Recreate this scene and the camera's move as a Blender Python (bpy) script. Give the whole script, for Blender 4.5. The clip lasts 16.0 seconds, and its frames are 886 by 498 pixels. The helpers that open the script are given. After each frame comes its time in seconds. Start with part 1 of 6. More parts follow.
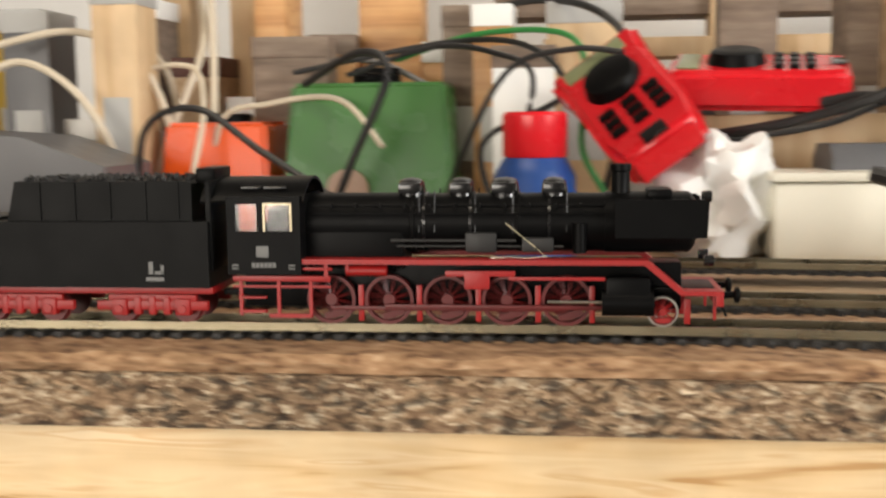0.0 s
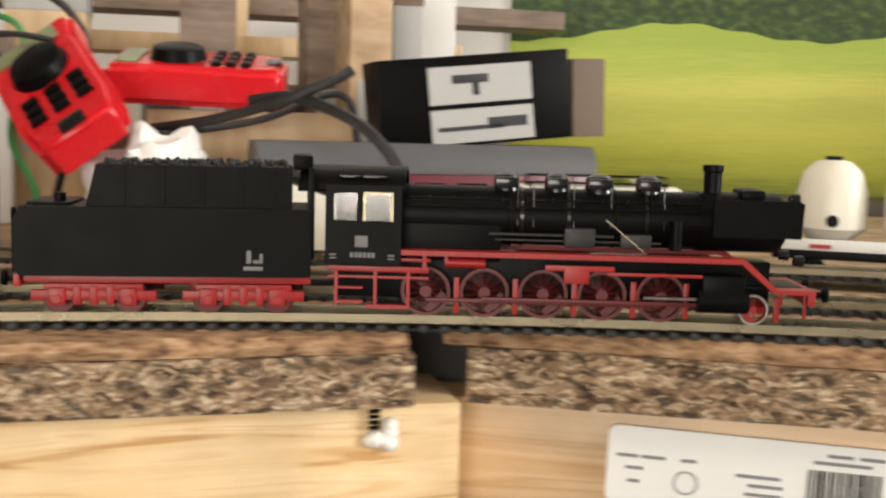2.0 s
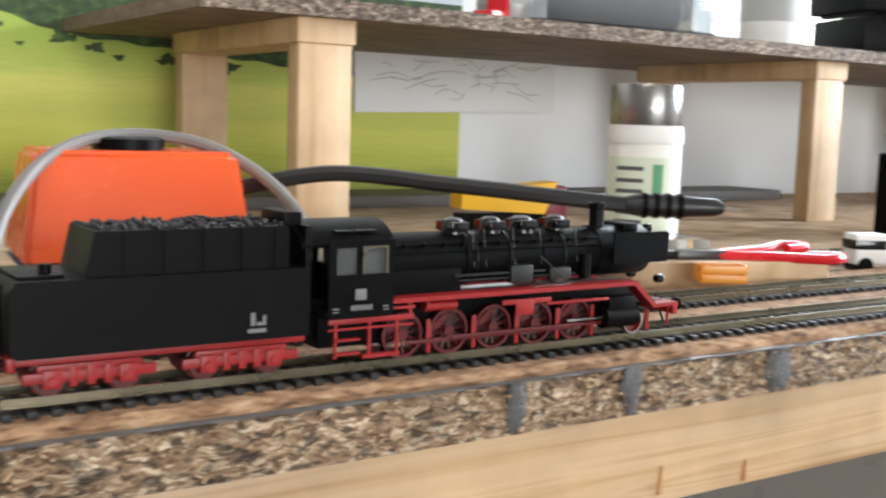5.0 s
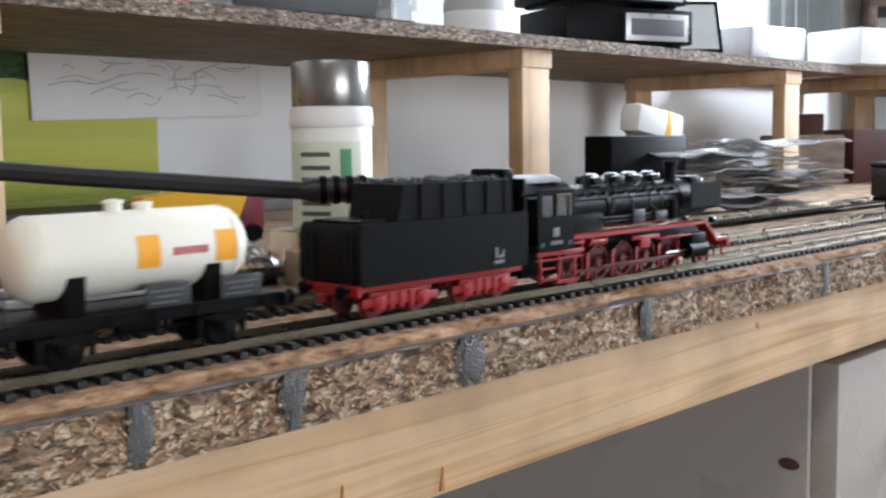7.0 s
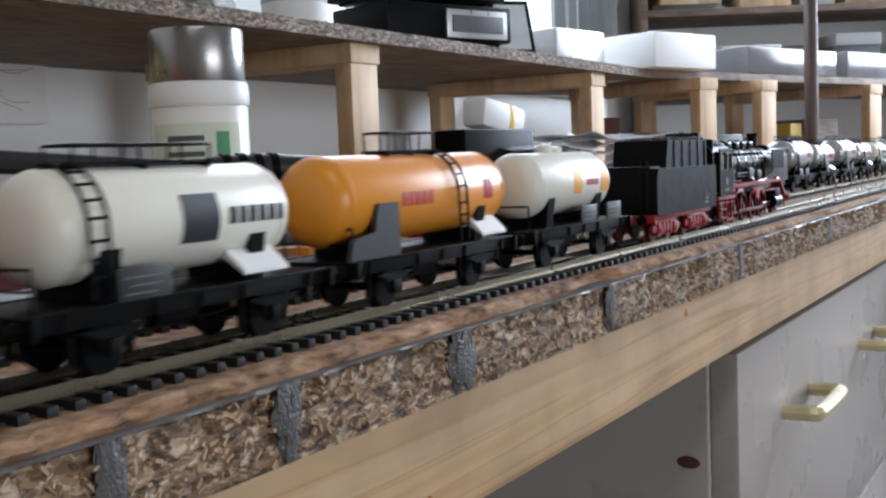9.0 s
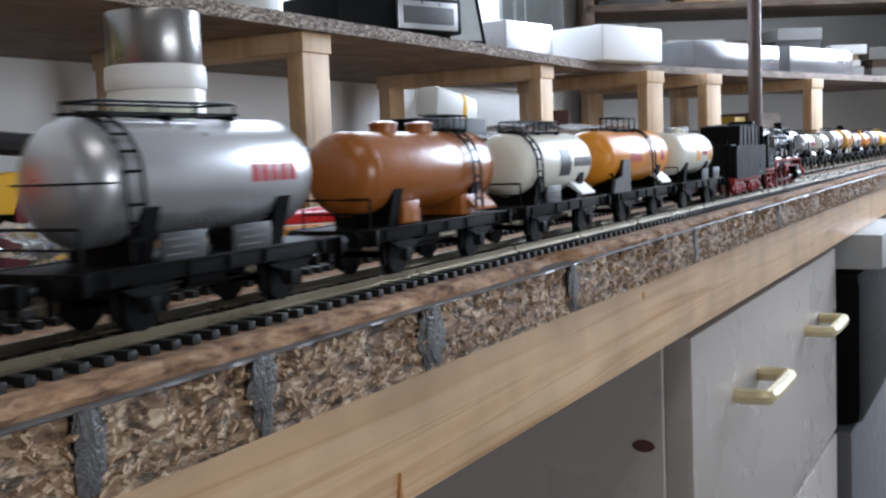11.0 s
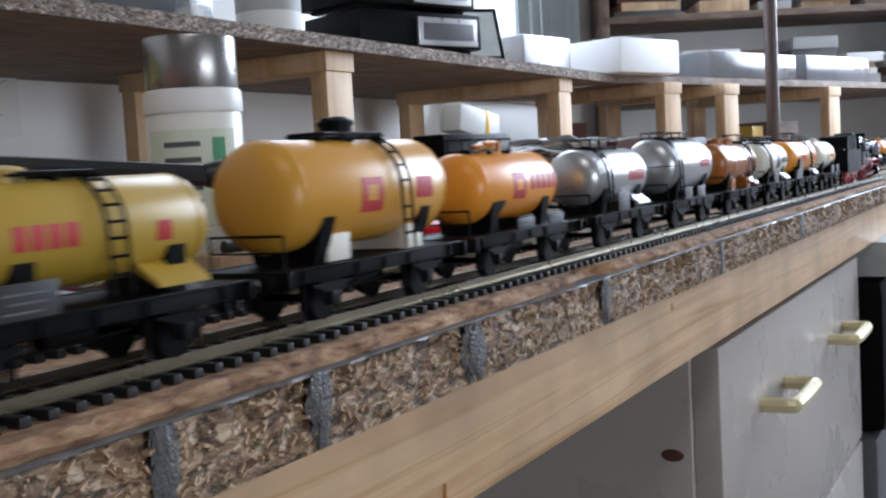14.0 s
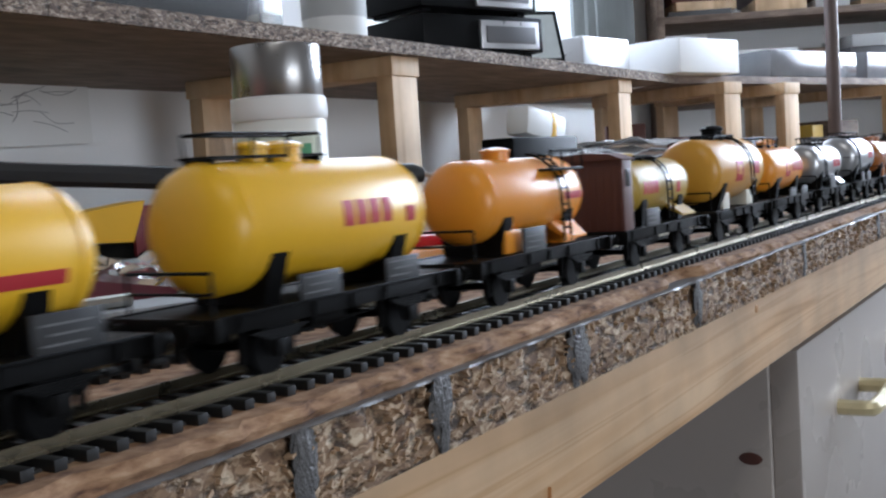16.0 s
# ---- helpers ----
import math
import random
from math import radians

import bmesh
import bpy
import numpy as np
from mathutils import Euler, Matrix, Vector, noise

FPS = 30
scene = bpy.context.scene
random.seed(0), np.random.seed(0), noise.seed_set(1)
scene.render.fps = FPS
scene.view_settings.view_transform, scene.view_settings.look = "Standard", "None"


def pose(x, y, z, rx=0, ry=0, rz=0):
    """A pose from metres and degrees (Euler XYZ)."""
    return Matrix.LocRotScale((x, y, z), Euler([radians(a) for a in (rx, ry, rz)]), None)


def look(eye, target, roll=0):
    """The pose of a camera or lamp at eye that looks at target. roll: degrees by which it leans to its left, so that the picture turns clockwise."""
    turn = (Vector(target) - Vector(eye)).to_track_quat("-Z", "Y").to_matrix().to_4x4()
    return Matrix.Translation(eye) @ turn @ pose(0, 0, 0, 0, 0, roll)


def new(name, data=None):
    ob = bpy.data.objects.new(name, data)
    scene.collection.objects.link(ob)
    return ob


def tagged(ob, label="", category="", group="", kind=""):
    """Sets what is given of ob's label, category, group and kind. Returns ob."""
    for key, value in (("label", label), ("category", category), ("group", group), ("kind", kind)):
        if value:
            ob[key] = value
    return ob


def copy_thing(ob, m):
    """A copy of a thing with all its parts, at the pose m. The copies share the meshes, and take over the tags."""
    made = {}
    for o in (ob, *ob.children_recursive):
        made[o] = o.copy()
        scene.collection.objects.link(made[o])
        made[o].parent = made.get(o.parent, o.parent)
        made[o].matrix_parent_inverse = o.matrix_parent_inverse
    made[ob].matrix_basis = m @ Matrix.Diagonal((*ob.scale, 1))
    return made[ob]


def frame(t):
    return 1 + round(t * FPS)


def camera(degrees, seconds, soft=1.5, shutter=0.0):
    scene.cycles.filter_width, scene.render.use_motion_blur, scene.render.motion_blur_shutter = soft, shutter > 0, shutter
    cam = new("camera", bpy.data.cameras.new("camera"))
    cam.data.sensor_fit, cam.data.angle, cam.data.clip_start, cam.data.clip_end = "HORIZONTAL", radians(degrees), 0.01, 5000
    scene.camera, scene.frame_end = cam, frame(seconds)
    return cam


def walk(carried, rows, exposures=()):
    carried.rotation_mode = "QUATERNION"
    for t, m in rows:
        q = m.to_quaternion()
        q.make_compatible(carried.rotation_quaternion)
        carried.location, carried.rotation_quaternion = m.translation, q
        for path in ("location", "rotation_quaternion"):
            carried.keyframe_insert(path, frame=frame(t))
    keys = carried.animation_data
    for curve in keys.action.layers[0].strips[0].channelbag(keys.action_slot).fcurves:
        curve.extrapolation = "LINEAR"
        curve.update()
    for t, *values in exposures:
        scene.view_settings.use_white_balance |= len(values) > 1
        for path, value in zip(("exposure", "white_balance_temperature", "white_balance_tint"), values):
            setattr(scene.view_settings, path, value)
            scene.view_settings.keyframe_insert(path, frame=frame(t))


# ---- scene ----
cam = camera(43.9, 16.0, soft=2.3, shutter=0.6)


def aim(x, y, z, yaw, tilt, roll):
    a, b = radians(yaw), radians(tilt)
    way = Vector((math.cos(a) * math.cos(b), math.sin(a) * math.cos(b), math.sin(b)))
    return look((x, y, z), Vector((x, y, z)) + way, roll)


# seconds, eye, heading, tilt, roll
PATH = [
    (0, -0.1728, -0.3758, 0.0776, 120.84, -6.82, -0.69),
    (0.5, -0.1543, -0.3654, 0.0705, 114.63, -6.93, 0.73),
    (1, -0.1335, -0.3618, 0.0725, 109.21, -6.77, 1.40),
    (1.5, -0.1072, -0.3593, 0.0768, 104.67, -6.74, 1.61),
    (2, -0.0873, -0.3531, 0.0735, 99.99, -6.53, 1.56),
    (2.5, -0.0635, -0.3430, 0.0733, 94.10, -7.00, 1.10),
    (3, -0.0447, -0.3401, 0.0794, 83.08, -7.50, 0.92),
    (3.5, -0.0204, -0.3242, 0.0826, 75.05, -7.46, 1.89),
    (4, 0.0055, -0.3168, 0.0844, 67.08, -7.39, 1.99),
    (4.5, 0.0190, -0.3087, 0.0898, 61.56, -6.89, 1.58),
    (5, 0.0310, -0.3003, 0.0925, 56.57, -6.70, 1.76),
    (5.2, 0.0353, -0.3055, 0.0915, 55.02, -6.64, 1.39),
    (7.3, 0.1093, -0.2497, 0.0633, 41.95, -5.55, -1.68),
    (7.5, 0.1115, -0.2353, 0.0555, 40.87, -5.54, -2.52),
    (8, 0.1144, -0.2119, 0.0658, 36.54, -4.67, -4.00),
    (8.5, 0.1177, -0.1777, 0.0613, 32.83, -2.85, -3.46),
    (9, 0.1170, -0.1636, 0.0532, 30.81, -4.65, -2.20),
    (11.3, 0.1104, -0.1577, 0.0472, 27.89, -4.91, -2.28),
    (11.5, 0.1088, -0.1609, 0.0468, 28.01, -4.90, -2.48),
    (12, 0.1074, -0.1618, 0.0461, 27.89, -4.98, -2.82),
    (12.5, 0.1053, -0.1594, 0.0475, 27.99, -4.93, -2.85),
    (13, 0.1032, -0.1570, 0.0494, 28.18, -4.72, -2.65),
    (13.5, 0.1032, -0.1572, 0.0497, 28.52, -4.50, -2.81),
    (14, 0.0996, -0.1561, 0.0502, 28.78, -4.25, -3.16),
    (14.5, 0.0999, -0.1493, 0.0466, 29.03, -4.27, -3.55),
    (15, 0.0952, -0.1414, 0.0484, 30.01, -4.25, -3.82),
    (15.5, 0.0899, -0.1419, 0.0507, 30.84, -4.13, -3.67),
    (16, 0.0887, -0.1419, 0.0523, 31.23, -3.99, -3.71),
]
walk(cam, [(r[0], aim(*r[1:])) for r in PATH],
     exposures=[(0, 0.3, 7100, 11), (3.0, 0.35, 7100, 11), (5.0, 0.62, 6050, 8), (7.5, 0.0, 5750, 10), (9.0, -0.35, 5650, 10), (16, -0.38, 5500, 10)])

# ---- light ----
world = bpy.data.worlds.new("sky")
scene.world = world
world.use_nodes = True
wn = world.node_tree
sky = wn.nodes.new("ShaderNodeTexSky")
sky.sky_type, sky.sun_disc, sky.sun_elevation, sky.sun_rotation = "NISHITA", False, radians(35), radians(60)
wn.nodes["Background"].inputs[1].default_value = 0.15
wn.links.new(sky.outputs[0], wn.nodes["Background"].inputs[0])


def area(name, eye, target, w, h, power, color):
    data = bpy.data.lights.new(name, "AREA")
    data.shape, data.size, data.size_y, data.energy, data.color = "RECTANGLE", w, h, power, color
    ob = new(name, data)
    ob.matrix_world = look(eye, target)
    return ob


area("ceiling_tube_light", (-0.5, -0.7, 1.42), (-0.4, 0, 0), 1.2, 0.25, 7.5, (1.0, 0.9, 0.76))
# South lamp is an added fill for the train's near side and rear wall.
area("south_fill_light", (-0.3, -5.22, 0.3), (0.1, 0.4, 0.08), 3.0, 1.3, 115, (1.0, 0.96, 0.91))
area("window_daylight", (1.75, 0.86, 0.75), (1.2, -0.6, 0.0), 0.9, 0.8, 26, (0.92, 0.96, 1.0))
area("end_window_daylight", (3.05, -0.55, 0.72), (0.5, 0.3, 0.05), 1.1, 0.9, 82, (0.94, 0.97, 1.0))


# ---- materials ----
def mat(name, color, rough=0.5, metal=0.0, vary=0.25, size=60.0, bump=0.0, fine=900.0, spec=0.5, alpha=1.0, trans=0.0, glow=0.0):
    m = bpy.data.materials.new(name)
    m.use_nodes = True
    n, l = m.node_tree.nodes, m.node_tree.links
    b = n["Principled BSDF"]
    b.inputs["Roughness"].default_value, b.inputs["Metallic"].default_value = rough, metal
    b.inputs["Specular IOR Level"].default_value = spec
    b.inputs["Transmission Weight"].default_value = trans
    c = n.new("ShaderNodeTexCoord")
    a, f = n.new("ShaderNodeTexNoise"), n.new("ShaderNodeTexNoise")
    a.inputs["Scale"].default_value, f.inputs["Scale"].default_value = size, fine
    a.inputs["Detail"].default_value, f.inputs["Detail"].default_value = 4, 2
    l.new(c.outputs["Object"], a.inputs["Vector"]), l.new(c.outputs["Object"], f.inputs["Vector"])
    mix = n.new("ShaderNodeMix")
    mix.data_type = "RGBA"
    mix.inputs[6].default_value = (*[v * (1 - vary) for v in color], 1)
    mix.inputs[7].default_value = (*[min(1, v * (1 + vary * 0.6)) for v in color], 1)
    add = n.new("ShaderNodeMath")
    add.operation = "MULTIPLY_ADD"
    add.inputs[1].default_value = 0.35
    l.new(f.outputs[0], add.inputs[0])
    sc = n.new("ShaderNodeMath")
    sc.operation = "MULTIPLY"
    sc.inputs[1].default_value = 0.65
    l.new(a.outputs[0], sc.inputs[0]), l.new(sc.outputs[0], add.inputs[2])
    l.new(add.outputs[0], mix.inputs[0]), l.new(mix.outputs[2], b.inputs["Base Color"])
    rr = n.new("ShaderNodeMapRange")
    rr.inputs[3].default_value, rr.inputs[4].default_value = max(0.02, rough - 0.1), min(1, rough + 0.12)
    l.new(a.outputs[0], rr.inputs[0]), l.new(rr.outputs[0], b.inputs["Roughness"])
    if bump:
        bp = n.new("ShaderNodeBump")
        bp.inputs["Strength"].default_value, bp.inputs["Distance"].default_value = bump, 0.001
        l.new(f.outputs[0], bp.inputs["Height"]), l.new(bp.outputs[0], b.inputs["Normal"])
    if glow:
        b.inputs["Emission Color"].default_value, b.inputs["Emission Strength"].default_value = (*color, 1), glow
    return m


def ramp_mat(name, stops, stretch, kind="noise", scale=1.0, rough=0.7, bump=0.4, detail=6, distort=0.0):
    """A material with colours laid out over a stretched pattern."""
    m = bpy.data.materials.new(name)
    m.use_nodes = True
    n, l = m.node_tree.nodes, m.node_tree.links
    b = n["Principled BSDF"]
    b.inputs["Roughness"].default_value = rough
    c, mp = n.new("ShaderNodeTexCoord"), n.new("ShaderNodeMapping")
    mp.inputs["Scale"].default_value = stretch
    l.new(c.outputs["Object"], mp.inputs["Vector"])
    if kind == "voronoi":
        nz = n.new("ShaderNodeTexNoise")
        nz.inputs["Scale"].default_value = scale * 0.7
        l.new(mp.outputs[0], nz.inputs["Vector"])
        ad = n.new("ShaderNodeMix")
        ad.data_type = "VECTOR"
        ad.inputs[0].default_value = 0.02
        l.new(mp.outputs[0], ad.inputs[4]), l.new(nz.outputs[1], ad.inputs[5])
        t = n.new("ShaderNodeTexVoronoi")
        t.inputs["Scale"].default_value = scale
        l.new(ad.outputs[1], t.inputs["Vector"])
        sp = n.new("ShaderNodeSeparateColor")
        l.new(t.outputs["Color"], sp.inputs[0])
        out, height = sp.outputs[0], sp.outputs[1]
    else:
        t = n.new("ShaderNodeTexNoise")
        t.inputs["Scale"].default_value, t.inputs["Detail"].default_value, t.inputs["Distortion"].default_value = scale, detail, distort
        l.new(mp.outputs[0], t.inputs["Vector"])
        out = height = t.outputs[0]
    r = n.new("ShaderNodeValToRGB")
    while len(r.color_ramp.elements) < len(stops):
        r.color_ramp.elements.new(0.5)
    for e, (p, col) in zip(r.color_ramp.elements, stops):
        e.position, e.color = p, (*col, 1)
    l.new(out, r.inputs[0])
    # slow dirt over the pattern
    d = n.new("ShaderNodeTexNoise")
    d.inputs["Scale"].default_value, d.inputs["Detail"].default_value = 22, 5
    l.new(c.outputs["Object"], d.inputs["Vector"])
    dr = n.new("ShaderNodeMapRange")
    dr.inputs[1].default_value, dr.inputs[2].default_value, dr.inputs[3].default_value = 0.3, 0.65, 0.72
    l.new(d.outputs[0], dr.inputs[0])
    mu = n.new("ShaderNodeMix")
    mu.data_type, mu.blend_type = "RGBA", "MULTIPLY"
    mu.inputs[0].default_value = 1
    l.new(r.outputs[0], mu.inputs[6]), l.new(dr.outputs[0], mu.inputs[7]), l.new(mu.outputs[2], b.inputs["Base Color"])
    bp = n.new("ShaderNodeBump")
    bp.inputs["Strength"].default_value, bp.inputs["Distance"].default_value = bump, 0.001
    l.new(height, bp.inputs["Height"]), l.new(bp.outputs[0], b.inputs["Normal"])
    return m


def flake_mat(name, dark, mid, pale, pits):
    """Pressed wood flakes of mixed size lying every way, with dark open pits between them."""
    m = bpy.data.materials.new(name)
    m.use_nodes = True
    n, l = m.node_tree.nodes, m.node_tree.links
    b = n["Principled BSDF"]
    b.inputs["Roughness"].default_value = 0.75
    c = n.new("ShaderNodeTexCoord")
    warp = n.new("ShaderNodeTexNoise")
    warp.inputs["Scale"].default_value, warp.inputs["Detail"].default_value = 160, 2
    l.new(c.outputs["Object"], warp.inputs["Vector"])
    bent = n.new("ShaderNodeMix")
    bent.data_type = "VECTOR"
    bent.inputs[0].default_value = 0.006
    l.new(c.outputs["Object"], bent.inputs[4]), l.new(warp.outputs[1], bent.inputs[5])
    layers = []
    for stretch, turn in (((210, 320, 620), 0.35), ((420, 500, 1250), -0.3)):
        mp = n.new("ShaderNodeMapping")
        mp.inputs["Scale"].default_value, mp.inputs["Rotation"].default_value = stretch, (0, turn, 0)
        l.new(bent.outputs[1], mp.inputs["Vector"])
        v = n.new("ShaderNodeTexVoronoi")
        v.inputs["Scale"].default_value = 1.0
        l.new(mp.outputs[0], v.inputs["Vector"])
        sp = n.new("ShaderNodeSeparateColor")
        l.new(v.outputs["Color"], sp.inputs[0])
        layers.append(sp)
    mixv = n.new("ShaderNodeMix")
    mixv.inputs[0].default_value = 0.45
    l.new(layers[0].outputs[0], mixv.inputs[2]), l.new(layers[1].outputs[0], mixv.inputs[3])
    r = n.new("ShaderNodeValToRGB")
    stops = ((0.12, dark), (0.38, [0.5 * (p + q) for p, q in zip(dark, mid)]), (0.6, mid), (0.88, pale))
    while len(r.color_ramp.elements) < len(stops):
        r.color_ramp.elements.new(0.5)
    for e, (p, col) in zip(r.color_ramp.elements, stops):
        e.position, e.color = p, (*col, 1)
    l.new(mixv.outputs[0], r.inputs[0])
    pit = n.new("ShaderNodeTexNoise")
    pit.inputs["Scale"].default_value, pit.inputs["Detail"].default_value = 210, 5
    pm = n.new("ShaderNodeMapping")
    pm.inputs["Scale"].default_value = (0.7, 1, 1.6)
    l.new(c.outputs["Object"], pm.inputs[0]), l.new(pm.outputs[0], pit.inputs["Vector"])
    pr = n.new("ShaderNodeMapRange")
    pr.inputs[1].default_value, pr.inputs[2].default_value, pr.inputs[3].default_value = pits - 0.06, pits + 0.06, 0.28
    l.new(pit.outputs[0], pr.inputs[0])
    grime = n.new("ShaderNodeTexNoise")
    grime.inputs["Scale"].default_value, grime.inputs["Detail"].default_value = 28, 4
    l.new(c.outputs["Object"], grime.inputs["Vector"])
    gr = n.new("ShaderNodeMapRange")
    gr.inputs[1].default_value, gr.inputs[2].default_value, gr.inputs[3].default_value = 0.35, 0.62, 0.72
    l.new(grime.outputs[0], gr.inputs[0])
    last = r.outputs[0]
    for f in (pr, gr):
        mu = n.new("ShaderNodeMix")
        mu.data_type, mu.blend_type = "RGBA", "MULTIPLY"
        mu.inputs[0].default_value = 1
        l.new(last, mu.inputs[6]), l.new(f.outputs[0], mu.inputs[7])
        last = mu.outputs[2]
    l.new(last, b.inputs["Base Color"])
    hsum = n.new("ShaderNodeMath")
    hsum.operation = "ADD"
    l.new(pr.outputs[0], hsum.inputs[0]), l.new(layers[0].outputs[1], hsum.inputs[1])
    bp = n.new("ShaderNodeBump")
    bp.inputs["Strength"].default_value, bp.inputs["Distance"].default_value = 0.9, 0.0012
    l.new(hsum.outputs[0], bp.inputs["Height"]), l.new(bp.outputs[0], b.inputs["Normal"])
    return m


CHIP = flake_mat("particle_board", (0.13, 0.068, 0.034), (0.34, 0.22, 0.125), (0.66, 0.53, 0.37), 0.44)
EDGEW = flake_mat("crumbly_shelf_edge", (0.08, 0.05, 0.035), (0.24, 0.175, 0.125), (0.46, 0.38, 0.30), 0.42)
FLAKE = mat("loose_wood_flake", (0.44, 0.30, 0.18), 0.7, 0, 0.5, 160, 0.3)
SOFT = ramp_mat("soft_fibre_board", [(0.28, (0.07, 0.03, 0.015)), (0.42, (0.26, 0.14, 0.07)), (0.58, (0.40, 0.24, 0.13)), (0.75, (0.54, 0.37, 0.23))], (90, 120, 300), "noise", 1.6, 0.9, 0.9, 8)
TOPBOARD = ramp_mat("worn_board_top", [(0.3, (0.30, 0.19, 0.10)), (0.5, (0.48, 0.33, 0.20)), (0.7, (0.60, 0.45, 0.30))], (25, 60, 60), "noise", 1.0, 0.75, 0.4)
PINE = ramp_mat("pine_wood", [(0.30, (0.56, 0.31, 0.12)), (0.38, (0.76, 0.52, 0.27)), (0.55, (0.84, 0.62, 0.36)), (0.62, (0.74, 0.48, 0.24)), (0.66, (0.84, 0.63, 0.38))], (2.2, 20, 95), "noise", 1.5, 0.5, 0.2, 2, 0.7)
PINEO = ramp_mat("orange_toned_pine_wood", [(0.30, (0.49, 0.28, 0.12)), (0.4, (0.66, 0.43, 0.23)), (0.55, (0.74, 0.52, 0.31)), (0.62, (0.62, 0.39, 0.20)), (0.68, (0.74, 0.53, 0.32))], (2.0, 20, 80), "noise", 1.5, 0.36, 0.2, 2, 0.7)
PINE2 = ramp_mat("reddish_pine_wood", [(0.28, (0.40, 0.18, 0.06)), (0.45, (0.58, 0.30, 0.12)), (0.7, (0.66, 0.38, 0.17))], (3, 30, 60), "noise", 1.5, 0.5, 0.15, 3, 0.6)
POSTW = ramp_mat("planed_post_wood", [(0.3, (0.50, 0.32, 0.16)), (0.5, (0.66, 0.46, 0.27)), (0.75, (0.72, 0.54, 0.34))], (40, 40, 4), "noise", 1.2, 0.6, 0.15, 4, 0.5)
SHELFW = ramp_mat("grey_brown_shelf_board", [(0.3, (0.14, 0.098, 0.072)), (0.55, (0.22, 0.16, 0.12)), (0.8, (0.31, 0.245, 0.19))], (20, 60, 120), "noise", 1.2, 0.7, 0.3)
BLACK = mat("satin_black_plastic", (0.0035, 0.0035, 0.0036), 0.38, 0, 0.3, 120, spec=0.07)
BLACKG = mat("glossy_black_plastic", (0.006, 0.006, 0.0065), 0.16, 0, 0.3, 120)
TENDER = mat("matt_anthracite_plastic", (0.0045, 0.0045, 0.0045), 0.42, 0, 0.25, 120, spec=0.08)
RED = mat("red_plastic", (0.31, 0.008, 0.008), 0.42, 0, 0.3, 200)
# Same red, with the running gear's shade put into the colour.
REDSHADE = mat("shade_darkened_red_plastic", (0.10, 0.004, 0.004), 0.45, 0, 0.3, 200)
STEEL = mat("bright_steel", (0.55, 0.54, 0.50), 0.3, 1.0, 0.15, 200)
RAILM = mat("nickel_rail", (0.30, 0.26, 0.18), 0.28, 1.0, 0.25, 60)
SLEEPER = mat("black_sleeper_plastic", (0.007, 0.0068, 0.0066), 0.5, 0, 0.3, 300)
BED = mat("dark_track_base", (0.035, 0.033, 0.03), 0.8, 0, 0.4, 300, 0.5)
WHITEP = mat("white_paint", (0.80, 0.80, 0.78), 0.45, 0, 0.05, 20)
WALLM = mat("white_wall_paint", (0.86, 0.86, 0.85), 0.8, 0, 0.06, 6, 0.2, 300)
# Grey for the unseen ceiling, west and south walls, set to limit bounced light.
DIMWALL = mat("bounce_limiting_grey", (0.30, 0.28, 0.26), 0.85, 0, 0.1, 6, 0.2, 300)
COAL = mat("black_coal", (0.012, 0.012, 0.012), 0.5, 0, 0.5, 700, 1.0)
GLASS = mat("clear_plastic", (0.9, 0.92, 0.92), 0.08, 0, 0.0, 10, trans=0.95)
GREYM = mat("grey_metal_mark", (0.10, 0.094, 0.09), 0.5, 0.1, 0.75, 300, 0.6, 900)
PRINT = mat("pale_print", (0.40, 0.40, 0.39), 0.6, 0, 0.05)


# ---- building helpers ----
def bx(bm, x0, x1, y0, y1, z0, z1, bev=0.0, m=None):
    r = bmesh.ops.create_cube(bm, size=1, matrix=Matrix.Translation(((x0 + x1) / 2, (y0 + y1) / 2, (z0 + z1) / 2)) @ Matrix.Diagonal((abs(x1 - x0), abs(y1 - y0), abs(z1 - z0), 1)))
    if bev:
        es = list({e for v in r["verts"] for e in v.link_edges})
        g = bmesh.ops.bevel(bm, geom=es, offset=bev, segments=2, profile=0.6, affect="EDGES")
        vs = list({v for f in g["faces"] for v in f.verts} | {v for v in r["verts"] if v.is_valid})
    else:
        vs = r["verts"]
    if m is not None:
        bmesh.ops.transform(bm, matrix=m, verts=vs)
    return bm


def rod(bm, p, q, r, r2=None, seg=12):
    p, q = Vector(p), Vector(q)
    d = q - p
    m = Matrix.Translation((p + q) / 2) @ d.to_track_quat("Z", "Y").to_matrix().to_4x4()
    bmesh.ops.create_cone(bm, cap_ends=True, segments=seg, radius1=r, radius2=r if r2 is None else r2, depth=d.length, matrix=m)
    return bm


def spun(bm, prof, seg=24, axis="x", at=(0, 0, 0), caps=True):
    """A turned body: prof holds (along, radius)."""
    rings = []
    for a, r in prof:
        ring = []
        for i in range(seg):
            c, s = math.cos(2 * math.pi * i / seg) * r, math.sin(2 * math.pi * i / seg) * r
            v = (a, c, s) if axis == "x" else ((c, a, s) if axis == "y" else (c, s, a))
            ring.append(bm.verts.new(Vector(v) + Vector(at)))
        rings.append(ring)
    for u, w in zip(rings, rings[1:]):
        for i in range(seg):
            bm.faces.new((u[i], u[(i + 1) % seg], w[(i + 1) % seg], w[i]))
    if caps:
        bm.faces.new(rings[0]), bm.faces.new(rings[-1])
    bmesh.ops.recalc_face_normals(bm, faces=bm.faces)
    return bm


